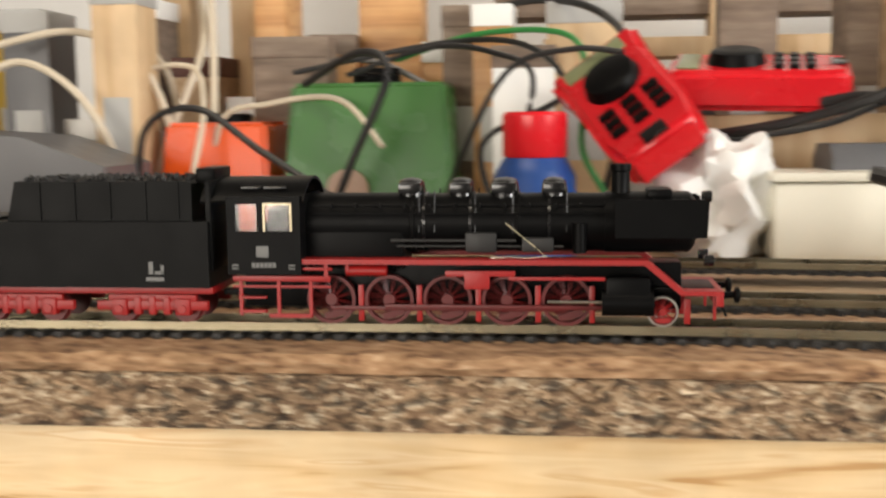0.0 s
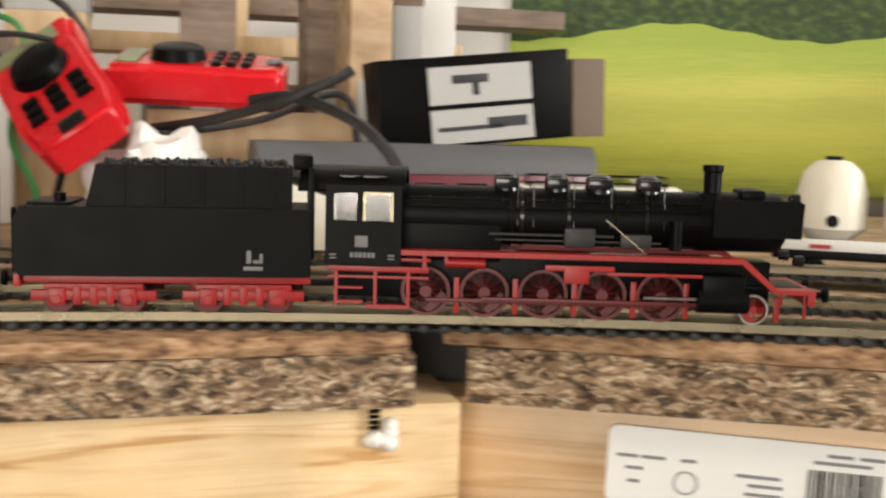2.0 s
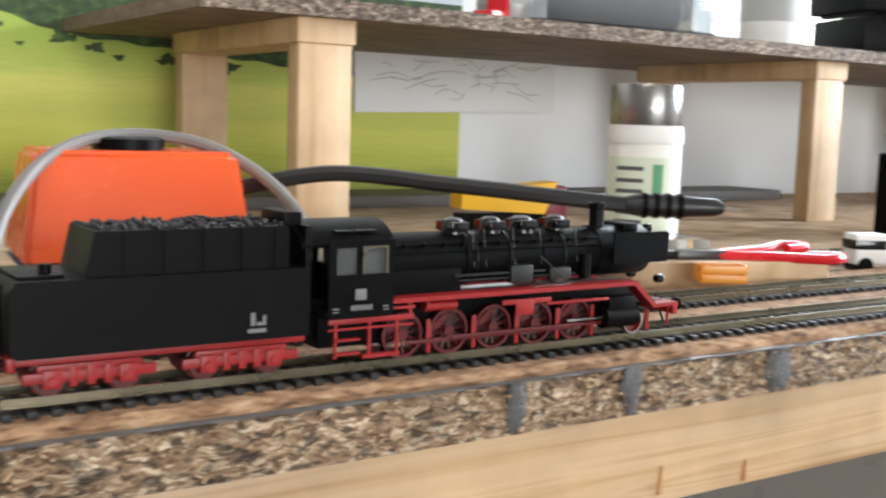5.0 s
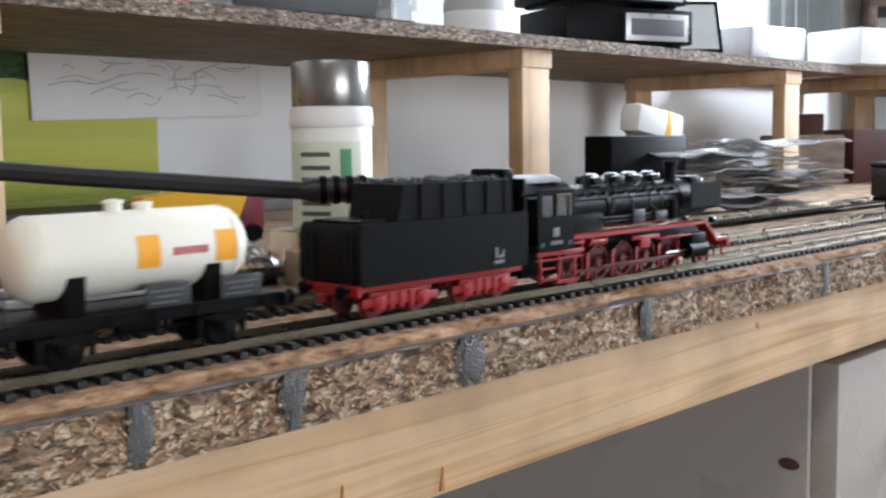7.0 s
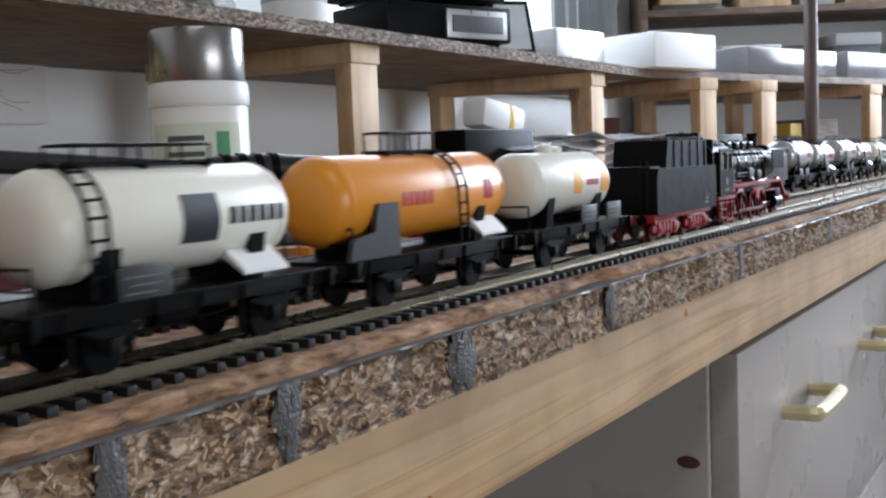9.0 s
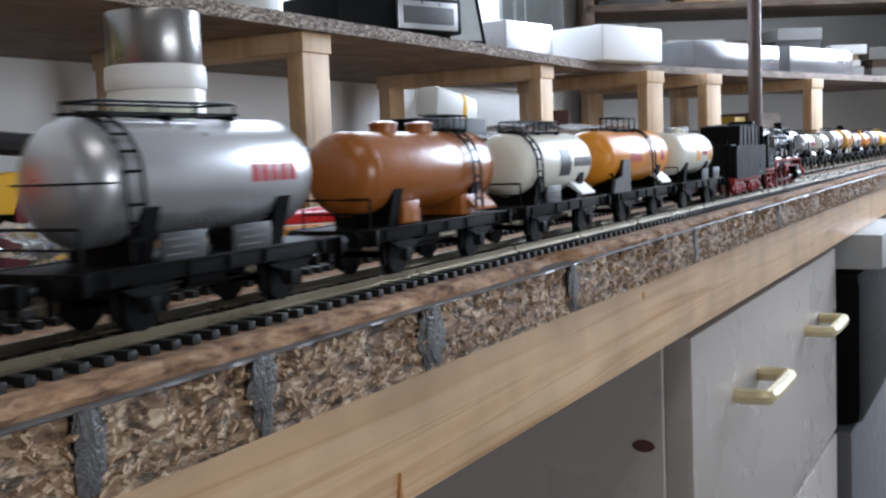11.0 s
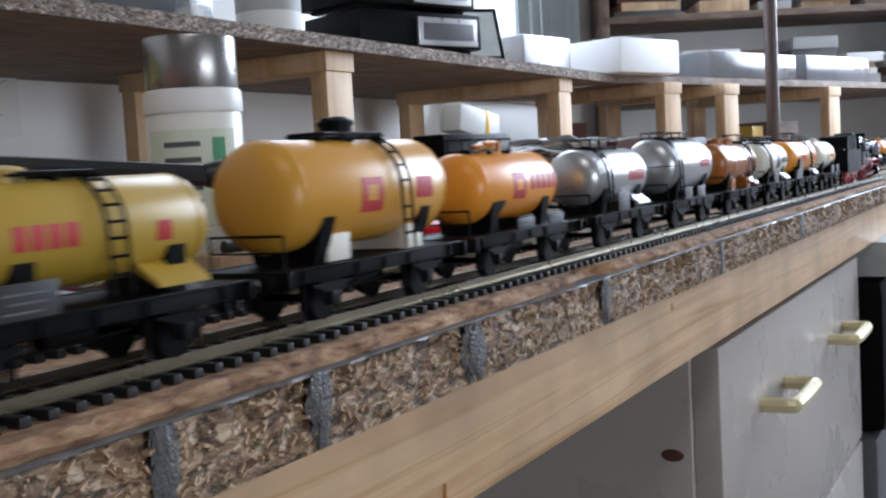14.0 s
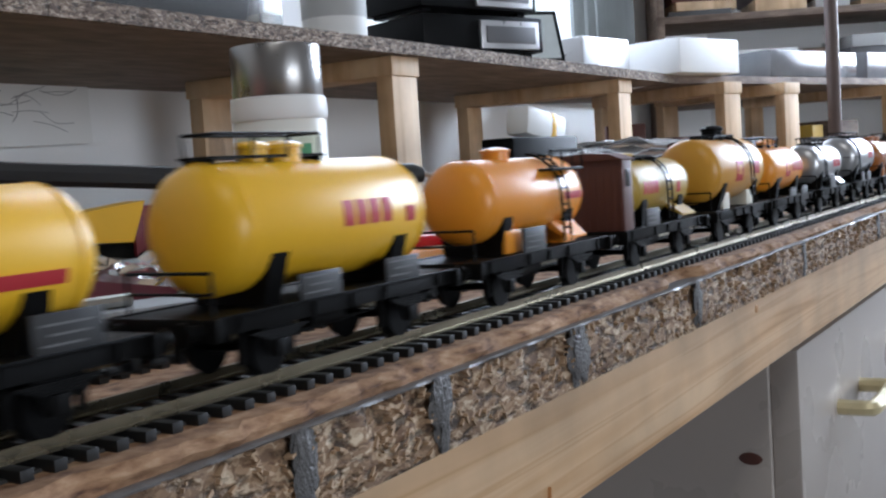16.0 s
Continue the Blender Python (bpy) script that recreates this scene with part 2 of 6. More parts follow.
def extruded(bm, prof, y0, y1, axis="y"):
    """A flat outline of (x, z) drawn out along y (or of (y, z) along x)."""
    put = (lambda a, b, t: (a, t, b)) if axis == "y" else (lambda a, b, t: (t, a, b))
    u = [bm.verts.new(put(a, b, y0)) for a, b in prof]
    w = [bm.verts.new(put(a, b, y1)) for a, b in prof]
    n = len(prof)
    for i in range(n):
        bm.faces.new((u[i], u[(i + 1) % n], w[(i + 1) % n], w[i]))
    bm.faces.new(u), bm.faces.new(list(reversed(w)))
    bmesh.ops.recalc_face_normals(bm, faces=bm.faces)
    return bm


def smooth_line(pts, n=8):
    pts = [Vector(p) for p in pts]
    out = []
    for i in range(len(pts) - 1):
        a, b, c, d = pts[max(i - 1, 0)], pts[i], pts[i + 1], pts[min(i + 2, len(pts) - 1)]
        for k in range(n):
            t = k / n
            out.append(0.5 * (2 * b + (c - a) * t + (2 * a - 5 * b + 4 * c - d) * t * t + (3 * b - a - 3 * c + d) * t ** 3))
    return out + [pts[-1]]


def hose(bm, pts, r, seg=8, n=8):
    line = smooth_line(pts, n)
    rings = []
    for i, p in enumerate(line):
        d = (line[min(i + 1, len(line) - 1)] - line[max(i - 1, 0)]).normalized()
        s = d.cross(Vector((0.1, 0.2, 1))).normalized()
        u = s.cross(d)
        rings.append([bm.verts.new(p + (s * math.cos(a) + u * math.sin(a)) * r) for a in [2 * math.pi * k / seg for k in range(seg)]])
    for a, b in zip(rings, rings[1:]):
        for i in range(seg):
            bm.faces.new((a[i], a[(i + 1) % seg], b[(i + 1) % seg], b[i]))
    bm.faces.new(rings[0]), bm.faces.new(list(reversed(rings[-1])))
    bmesh.ops.recalc_face_normals(bm, faces=bm.faces)
    return bm


def mesh_of(name, bm, material, angle=38, scale=1.0):
    if scale != 1.0:
        bmesh.ops.scale(bm, vec=(scale,) * 3, verts=bm.verts)
    me = bpy.data.meshes.new(name)
    bm.to_mesh(me)
    bm.free()
    me.materials.append(material)
    me.shade_smooth()
    me.set_sharp_from_angle(angle=radians(angle))
    return me


def part(name, bm, material, parent, label="", scale=1.0):
    ob = new(name, mesh_of(name, bm, material, scale=scale))
    ob.parent = parent
    return tagged(ob, label)


def thing(name, label, category, at=(0, 0, 0), rz=0, group="", kind="", rx=0, ry=0):
    ob = new(name)
    ob.matrix_world = pose(*at, rx, ry, rz)
    return tagged(ob, label, category, group, kind)


def solo(name, bm, material, label, category, at=(0, 0, 0), rz=0, kind="", group="", rx=0, ry=0, scale=1.0):
    ob = new(name, mesh_of(name, bm, material, scale=scale))
    ob.matrix_world = pose(*at, rx, ry, rz)
    return tagged(ob, label, category, group, kind)


def B():
    return bmesh.new()


def on_tank(bm, x0, x1, z0, z1, r, zc, lift=0.25):
    """A thin plate bent round the near flank of a tank: x0 to x1 along it, z0 to z1 above its axis, measured round the curve."""
    k = 6
    rows = []
    for q in range(k + 1):
        a = (z0 + (z1 - z0) * q / k) / r
        rows.append([bm.verts.new((x, -(r + d) * math.cos(a), zc + (r + d) * math.sin(a))) for x, d in ((x0, lift), (x1, lift), (x1, -0.4), (x0, -0.4))])
    for a, b in zip(rows, rows[1:]):
        for i in range(4):
            bm.faces.new((a[i], a[(i + 1) % 4], b[(i + 1) % 4], b[i]))
    bm.faces.new(rows[0]), bm.faces.new(list(reversed(rows[-1])))
    bmesh.ops.recalc_face_normals(bm, faces=bm.faces)
    return bm


# ---- the track's line ----
ZR = 0.0113   # rail head
ZT = 0.0065   # soft board's top
BEND, RAD, XE, YT = 0.4224, 0.9, 0.04, 0.0235


def line_at(s, off=0.0):
    """Place and heading on the track, s metres on from the bend's end; off: to the far side."""
    if s >= 0:
        x, y, h = XE + s, YT, 0.0
    else:
        h = min(-s / RAD, BEND)
        x, y = XE - RAD * math.sin(h), YT - RAD * (1 - math.cos(h))
        rest = max(0.0, -s - RAD * BEND)
        x, y = x - rest * math.cos(h), y - rest * math.sin(h)
    return x - math.sin(h) * off, y + math.cos(h) * off, h


def ribbon(bm, offs, z0, z1, s0, s1, step=0.02):
    """A band of rectangular section along the track between two offsets."""
    n = max(2, int((s1 - s0) / step))
    rows = []
    for i in range(n + 1):
        s = s0 + (s1 - s0) * i / n
        row = []
        for o, z in ((offs[0], z0), (offs[1], z0), (offs[1], z1), (offs[0], z1)):
            x, y, _ = line_at(s, o)
            row.append(bm.verts.new((x, y, z)))
        rows.append(row)
    for a, b in zip(rows, rows[1:]):
        for i in range(4):
            bm.faces.new((a[i], a[(i + 1) % 4], b[(i + 1) % 4], b[i]))
    bm.faces.new(rows[0]), bm.faces.new(rows[-1])
    bmesh.ops.recalc_face_normals(bm, faces=bm.faces)
    return bm


# ---- room ----
def slab(name, x0, x1, y0, y1, z0, z1, m, label, cat, kind="structure"):
    return solo(name, bx(B(), x0, x1, y0, y1, z0, z1), m, label, cat, kind=kind)


FLOORM = mat("grey_floor", (0.12, 0.11, 0.10), 0.6, 0, 0.2, 8)
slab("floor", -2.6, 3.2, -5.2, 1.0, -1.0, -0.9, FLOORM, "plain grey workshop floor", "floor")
slab("ceiling", -2.6, 3.2, -5.2, 1.0, 1.5, 1.6, DIMWALL, "plain unseen ceiling, grey to limit bounced light", "ceiling")
slab("wall_west", -2.7, -2.6, -5.2, 1.0, -0.9, 1.5, DIMWALL, "plain unseen wall, grey to limit bounced light", "wall")
# Opening and frame below are added out of view to house the south fill.
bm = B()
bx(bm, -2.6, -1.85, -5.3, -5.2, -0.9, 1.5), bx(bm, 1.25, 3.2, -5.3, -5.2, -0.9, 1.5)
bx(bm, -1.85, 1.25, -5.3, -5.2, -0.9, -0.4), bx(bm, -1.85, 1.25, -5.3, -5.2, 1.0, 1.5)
solo("wall_south", bm, DIMWALL, "plain unseen grey wall with an opening for the fill lamp", "wall", kind="structure")
w3 = thing("fill_light_window", "unseen white-framed window added around the fill lamp", "window", (0, -5.2, 0), kind="structure")
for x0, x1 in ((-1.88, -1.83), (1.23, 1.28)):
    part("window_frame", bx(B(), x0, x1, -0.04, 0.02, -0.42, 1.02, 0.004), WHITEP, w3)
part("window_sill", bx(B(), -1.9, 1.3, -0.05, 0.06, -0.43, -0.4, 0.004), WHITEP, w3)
YW = 0.76
bm = B()
bx(bm, -2.6, 1.3, YW, YW + 0.1, -0.9, 1.5), bx(bm, 2.2, 3.2, YW, YW + 0.1, -0.9, 1.5)
bx(bm, 1.3, 2.2, YW, YW + 0.1, -0.9, 0.20), bx(bm, 1.3, 2.2, YW, YW + 0.1, 1.2, 1.5)
solo("wall_north", bm, WALLM, "white painted wall with a window opening", "wall", kind="structure")
bm = B()
bx(bm, 3.0, 3.1, 0.05, 1.0, -0.9, 1.5), bx(bm, 3.0, 3.1, -5.2, -1.1, -0.9, 1.5)
bx(bm, 3.0, 3.1, -1.1, 0.05, -0.9, 0.25), bx(bm, 3.0, 3.1, -1.1, 0.05, 1.2, 1.5)
solo("wall_east", bm, WALLM, "white painted end wall with a window opening", "wall", kind="structure")
PINK = mat("pinkish_window_paint", (0.62, 0.36, 0.32), 0.5, 0, 0.1, 30)
w1 = thing("window_2", "tall window with a pale pinkish wooden frame", "window", (2.98, 0, 0), kind="structure")
for y0, y1 in ((0.0, 0.06), (-1.12, -1.06)):
    part("window_frame", bx(B(), -0.02, 0.02, y0, y1, 0.2, 1.25, 0.004), PINK, w1)
part("window_sill", bx(B(), -0.05, 0.03, -1.15, 0.1, 0.17, 0.21, 0.004), PINK, w1)
w2 = thing("window_1", "white-framed window over the shelf", "window", (0, YW, 0), kind="structure")
for x0, x1 in ((1.28, 1.32), (1.73, 1.77), (2.18, 2.22)):
    part("window_frame", bx(B(), x0, x1, -0.02, 0.05, 0.18, 1.22, 0.004), WHITEP, w2)
part("window_sill", bx(B(), 1.27, 2.23, -0.03, 0.05, 0.17, 0.2, 0.003), WHITEP, w2)
DARKC = mat("grey_curtain_cloth", (0.30, 0.31, 0.30), 0.9, 0, 0.3, 20)
prof = [(2.0 + 0.3 * i / 30, 0.70 + 0.012 * math.sin(i * 1.3)) for i in range(31)]
bm = B()
u = [bm.verts.new((x, y, 0.19)) for x, y in prof]
v = [bm.verts.new((x, y, 1.2)) for x, y in prof]
for i in range(30):
    bm.faces.new((u[i], u[i + 1], v[i + 1], v[i]))
bmesh.ops.solidify(bm, geom=bm.faces, thickness=0.003)
solo("curtain", bm, DARKC, "folded grey curtain hanging beside the window", "curtain")

# ---- landscape poster on the wall ----
mural = bpy.data.materials.new("printed_meadow")
mural.use_nodes = True
n, l = mural.node_tree.nodes, mural.node_tree.links
tc, sep = n.new("ShaderNodeTexCoord"), n.new("ShaderNodeSeparateXYZ")
l.new(tc.outputs["Object"], sep.inputs[0])
nz, nf = n.new("ShaderNodeTexNoise"), n.new("ShaderNodeTexNoise")
mp = n.new("ShaderNodeMapping")
mp.inputs["Scale"].default_value = (0.5, 1, 9)
l.new(tc.outputs["Object"], mp.inputs[0]), l.new(mp.outputs[0], nz.inputs[0]), l.new(mp.outputs[0], nf.inputs[0])
nz.inputs["Scale"].default_value, nf.inputs["Scale"].default_value, nf.inputs["Detail"].default_value = 7, 60, 6
ma = n.new("ShaderNodeMath")
ma.operation, ma.inputs[1].default_value = "MULTIPLY_ADD", 0.035
l.new(nz.outputs[0], ma.inputs[0]), l.new(sep.outputs[2], ma.inputs[2])
mb = n.new("ShaderNodeMath")
mb.operation, mb.inputs[1].default_value = "MULTIPLY_ADD", 0.034
l.new(nf.outputs[0], mb.inputs[0]), l.new(ma.outputs[0], mb.inputs[2])
mr = n.new("ShaderNodeMapRange")
mr.inputs[1].default_value, mr.inputs[2].default_value = 0.035, 0.20
l.new(mb.outputs[0], mr.inputs[0])
cr = n.new("ShaderNodeValToRGB")
stops = [(0.0, (0.13, 0.15, 0.02)), (0.10, (0.26, 0.29, 0.03)), (0.2, (0.40, 0.43, 0.05)), (0.32, (0.52, 0.54, 0.07)), (0.45, (0.60, 0.61, 0.11)), (0.55, (0.52, 0.55, 0.10)), (0.68, (0.62, 0.63, 0.14)), (0.80, (0.46, 0.54, 0.10)), (0.95, (0.34, 0.45, 0.07))]
while len(cr.color_ramp.elements) < len(stops):
    cr.color_ramp.elements.new(0.5)
for e, (p, c) in zip(cr.color_ramp.elements, stops):
    e.position, e.color = p, (*c, 1)
l.new(mr.outputs[0], cr.inputs[0]), l.new(cr.outputs[0], n["Principled BSDF"].inputs["Base Color"])
n["Principled BSDF"].inputs["Roughness"].default_value = 0.6
def hill(x):
    """Height of the printed hills' outline along the poster."""
    return 0.156 + 0.020 * math.exp(-((x + 0.06) / 0.09) ** 2) + 0.026 * math.exp(-((x - 0.21) / 0.075) ** 2) - 0.014 * max(0.0, x - 0.36) / 0.17 + 0.0012 * math.sin(x * 130)


FOREST = ramp_mat("printed_forest", [(0.3, (0.012, 0.03, 0.006)), (0.5, (0.03, 0.07, 0.012)), (0.7, (0.09, 0.15, 0.03))], (60, 60, 90), "noise", 1.5, 0.6, 0.0, 6)
SKYP = mat("printed_pale_sky", (0.55, 0.62, 0.66), 0.6, 0, 0.1, 12)
poster = thing("landscape_poster", "large printed poster of a yellow-green meadow with wooded hills", "poster", (0, YW - 0.002, 0))
part("printed_sky", bx(B(), -0.22, 0.745, -0.0016, 0, 0.22, 0.32), SKYP, poster)
part("printed_forest", bx(B(), -0.22, 0.745, -0.0018, 0, 0.09, 0.222), FOREST, poster, "dark green printed woods")
xs = [-0.22 + 0.965 * i / 120 for i in range(121)]
part("printed_meadow", extruded(B(), [(-0.22, 0.005)] + [(x, min(0.215, hill(x))) for x in xs] + [(0.745, 0.005)], -0.003, -0.0017), mural, poster, "yellow-green printed meadow")
rnd = random.Random(31)
for cx, cz, w in ((-0.172, 0.128, 0.007), (-0.137, 0.126, 0.008), (0.262, 0.150, 0.006), (0.30, 0.158, 0.018), (0.33, 0.150, 0.014), (0.352, 0.142, 0.009), (0.40, 0.142, 0.016), (0.46, 0.138, 0.02), (0.245, 0.166, 0.006)):
    ring = []
    for k in range(40):
        a = 2 * math.pi * k / 40
        q = w * (0.62 + 0.16 * math.sin(3 * a + cx * 70) + 0.1 * math.sin(7 * a + cx * 40) + rnd.uniform(-0.05, 0.05))
        ring.append((cx + q * math.cos(a), cz + 0.5 * q * math.sin(a)))
    part("printed_bush", extruded(B(), ring, -0.0034, -0.003), FOREST, poster)

# ---- layout boards ----
slab("table_board", -0.17, 2.6, 0.055, YW - 0.01, -0.019, 0.0018, TOPBOARD, "worn brown wooden layout board carrying the tracks", "board", "structure")
bm = B()
ca, sa = math.cos(BEND), math.sin(BEND)
AX, AY = -0.143, -0.0135
MLEFT = Matrix.Translation((AX, AY, 0)) @ Matrix.Rotation(BEND, 4, "Z")
bx(bm, -1.2, 0.10, 0.10, 0.95, -0.016, 0.001, 0, MLEFT)
solo("side_table_board", bm, TOPBOARD, "worn wooden board under the clutter", "board", kind="structure")


def rough_board(name, x0, x1, y0, y1, z0, z1, m, label, jag, mtx=None, step=0.004, seed=1, notch=None, flakes=0):
    """A board with a broken, uneven front edge."""
    rnd = random.Random(seed)
    bm = B()
    nn = max(2, int((x1 - x0) / step))
    rows = []
    a = b = 0.0
    for i in range(nn + 1):
        x = x0 + (x1 - x0) * i / nn
        a, b = 0.6 * a + rnd.uniform(-jag, jag), 0.6 * b + rnd.uniform(-jag, jag) * 0.4
        mid = (z0 + z1) / 2
        d = 0.0
        for nx, nw, nd in notch or ():
            d = max(d, nd * max(0.0, 1 - abs((x - nx) / nw) ** 3))
        rows.append([bm.verts.new(p) for p in ((x, y0 + rnd.uniform(0, jag) * 0.4 + d * 0.5, z0), (x, y0 + a * 0.7 + rnd.uniform(-jag, 0) * 0.3 + d, mid + b * 0.4), (x, y0 + jag + a + d, z1 + min(0, b)), (x, y0 + 3 * jag + d, z1), (x, y1, z1), (x, y1, z0))])
    for p, q in zip(rows, rows[1:]):
        for i in range(6):
            bm.faces.new((p[i], p[(i + 1) % 6], q[(i + 1) % 6], q[i]))
    bm.faces.new(rows[0]), bm.faces.new(rows[-1])
    bmesh.ops.recalc_face_normals(bm, faces=bm.faces)
    if mtx:
        bmesh.ops.transform(bm, matrix=mtx, verts=bm.verts)
    board = solo(name, bm, m, label, "board")
    if flakes:
        vs, fs = [], []
        for k in range(flakes):
            cx, cz = rnd.uniform(x0 + 0.003, x1 - 0.003), rnd.uniform(z0 + 0.001, z1 - 0.001)
            ln, w, h, q = rnd.uniform(0.0006, 0.0021), rnd.uniform(0.0002, 0.0006), rnd.uniform(0.0004, 0.0013), rnd.uniform(-0.9, 0.9)
            base = len(vs)
            for sx, sz, dy in ((-1, -1, 0.0012), (1, -1, 0.0012), (1, 1, 0.0012), (-1, 1, 0.0012), (-0.8, -0.7, -h), (0.8, -0.7, -h * 0.3), (0.8, 0.7, -h * 0.3), (-0.8, 0.7, -h)):
                u, v = sx * ln, sz * w
                p = Vector((cx + u * math.cos(q) - v * math.sin(q), y0 + dy, cz + u * math.sin(q) + v * math.cos(q)))
                vs.append(mtx @ p if mtx else p)
            fs += [tuple(base + i for i in f) for f in ((4, 5, 6, 7), (0, 1, 5, 4), (1, 2, 6, 5), (2, 3, 7, 6), (3, 0, 4, 7))]
        me = bpy.data.meshes.new("wood_flakes")
        me.from_pydata(vs, [], fs)
        me.materials.append(FLAKE)
        ob = new("wood_flakes", me)
        ob.parent = board
        tagged(ob, "loose pale wood flakes on the sawn edge", kind="stuff")
    return board


rough_board("particle_board", 0.0035, 2.5, 0.0, 0.16, -0.0172, 0.0018, CHIP, "brown flaky particle board with a rough sawn edge", 0.0012, seed=2, flakes=2600)
rough_board("soft_board", 0.001, 2.5, 0.002, 0.13, 0.0018, ZT, SOFT, "crumbling reddish-brown soft board under the track", 0.0016, seed=3, notch=((0.512, 0.022, 0.009), (0.90, 0.05, 0.006), (1.2, 0.04, 0.008)))
rough_board("particle_board", -0.1405, 0.001, 0.002, 0.16, -0.019, 0.0, CHIP, "short brown particle board piece beside a gap", 0.0009, seed=4, flakes=220)
rough_board("soft_board", -0.149, -0.002, 0.003, 0.12, 0.0002, ZT, SOFT, "short crumbling soft board piece beside a gap", 0.0018, seed=5)
rough_board("particle_board", -1.1, -0.012, 0.0, 0.16, -0.0165, 0.0005, CHIP, "brown flaky particle board with a rough sawn edge", 0.0012, MLEFT, seed=6, flakes=900)
rough_board("soft_board", -1.1, -0.014, 0.002, 0.13, 0.0007, ZT, SOFT, "crumbling reddish-brown soft board under the track", 0.0018, MLEFT, seed=7)
# Near-black block stands in for the shade inside the gap.
slab("gap_shade_block", -0.185, -0.12, 0.03, 0.05, -0.0190, 0.0060, BED, "near-black block added for the shade inside a gap between boards", "batten", "")
SEAM = mat("grey_seam_strip", (0.16, 0.15, 0.145), 0.4, 0.2, 0.7, 260)
tagged(rough_board("seam_strip", 0.004, 2.5, -0.0004, 0.02, 0.0015, 0.0024, SEAM, "thin grey edging strip between two boards", 0.0006, step=0.003, seed=9), category="strip")
solo("beam", bx(B(), -0.19, 2.45, 0.011, 0.06, -0.060, -0.0192, 0.0015), PINEO, "long planed pine beam under the layout boards", "beam")
bm = bx(B(), -1.1, 0.005, 0.006, 0.06, -0.075, -0.0168, 0.0015, MLEFT)
solo("beam", bm, PINE, "pale pine beam with a sawn end under the layout boards", "beam")
lab = thing("barcode_label", "white paper price label with a bar code on the beam", "label", (-0.093, 0.0105, -0.0245), ry=1.6)
LABW, LABH = 0.1005, 0.0265
out = []
for cx, cz, a0 in ((LABW - 0.003, -0.003, 90), (LABW - 0.003, -LABH + 0.003, 0), (0.003, -LABH + 0.003, -90), (0.003, -0.003, -180)):
    out += [(cx + 0.003 * math.cos(radians(a0 - 22.5 * k)), cz + 0.003 * math.sin(radians(a0 - 22.5 * k))) for k in range(5)]
part("paper", extruded(B(), out, -0.0016, 0.0), WHITEP, lab)
rnd = random.Random(3)
x = 0.0645
while x < 0.0875:
    w = rnd.choice((0.0004, 0.0007, 0.0011))
    part("bar", bx(B(), x, x + w, -0.0019, -0.0016, -0.0235, -0.0085), BLACK, lab)
    x += w + rnd.choice((0.0004, 0.0008))
PALEINK = mat("grey_ink", (0.22, 0.22, 0.23), 0.6)
for x0, x1, z in ((0.003, 0.010, -0.0105), (0.011, 0.019, -0.0105), (0.024, 0.029, -0.0105), (0.006, 0.012, -0.0145), (0.007, 0.011, -0.019), (0.042, 0.056, -0.0135), (0.046, 0.057, -0.0165), (0.045, 0.057, -0.0195), (0.040, 0.057, -0.0225), (0.070, 0.078, -0.004), (0.080, 0.088, -0.004), (0.066, 0.084, -0.0065)):
    part("print_bar", bx(B(), x0, x1, -0.0019, -0.0016, z, z + 0.0011), PALEINK, lab)
bm = B()
for k in range(20):
    a, b = radians(18 * k), radians(18 * k + 18)
    rod(bm, (0.026 + 0.0038 * math.cos(a), -0.0017, -0.0175 + 0.0038 * math.sin(a)), (0.026 + 0.0038 * math.cos(b), -0.0017, -0.0175 + 0.0038 * math.sin(b)), 0.0003, seg=4)
part("round_pictogram", bm, PALEINK, lab)
for x, w in ((0.2625, 0.012), (0.3166, 0.014), (0.400, 0.022), (0.5176, 0.014), (0.70, 0.015), (0.93, 0.02)):
    bm = B()
    bmesh.ops.create_icosphere(bm, subdivisions=4, radius=1)
    for v in bm.verts:
        k = 1 + 0.5 * noise.noise(v.co * 1.6 + Vector((x * 90, 0, 0))) + 0.4 * noise.noise(v.co * 4 + Vector((x * 40, 0, 0)))
        v.co = Vector((x + v.co.x * k * w * 0.32, -0.0002 + v.co.y * 0.0011, max(-0.0168, min(0.0022, -0.0065 + v.co.z * k * 0.0098))))
    solo("glue_patch", bm, GREYM, "grey smear of dried filler on the board edge", "filler")
spr = B()
for i in range(10):
    rod(spr, (0.0405, 0.0098, -0.021 - 0.0024 * i), (0.0445, 0.0098, -0.0205 - 0.0024 * i), 0.0007, seg=6)
solo("threaded_rod_mark", spr, mat("brass_thread", (0.45, 0.33, 0.16), 0.4, 0.8), "short brass screw thread against the beam", "screw")
WAXW = mat("white_glue", (0.85, 0.82, 0.76), 0.35, 0, 0.1, 100)
bm = B()
for k in range(10):
    bmesh.ops.create_icosphere(bm, subdivisions=2, radius=random.uniform(0.0015, 0.0035), matrix=Matrix.Translation((-0.022 + random.uniform(-0.004, 0.004), 0.0055, -0.026 + random.uniform(-0.006, 0.003))))
bmesh.ops.transform(bm, matrix=MLEFT, verts=bm.verts)
solo("glue_blob", bm, WAXW, "blob of dried white glue on the beam", "glue")
bm = B()
for k in range(5):
    rod(bm, (-0.026, 0.004, -0.0165 - 0.0018 * k), (-0.0225, 0.004, -0.0165 - 0.0018 * k), 0.0007, seg=8)
bmesh.ops.transform(bm, matrix=MLEFT, verts=bm.verts)
solo("screw", bm, BLACK, "dark screw thread beside the glue", "screw")
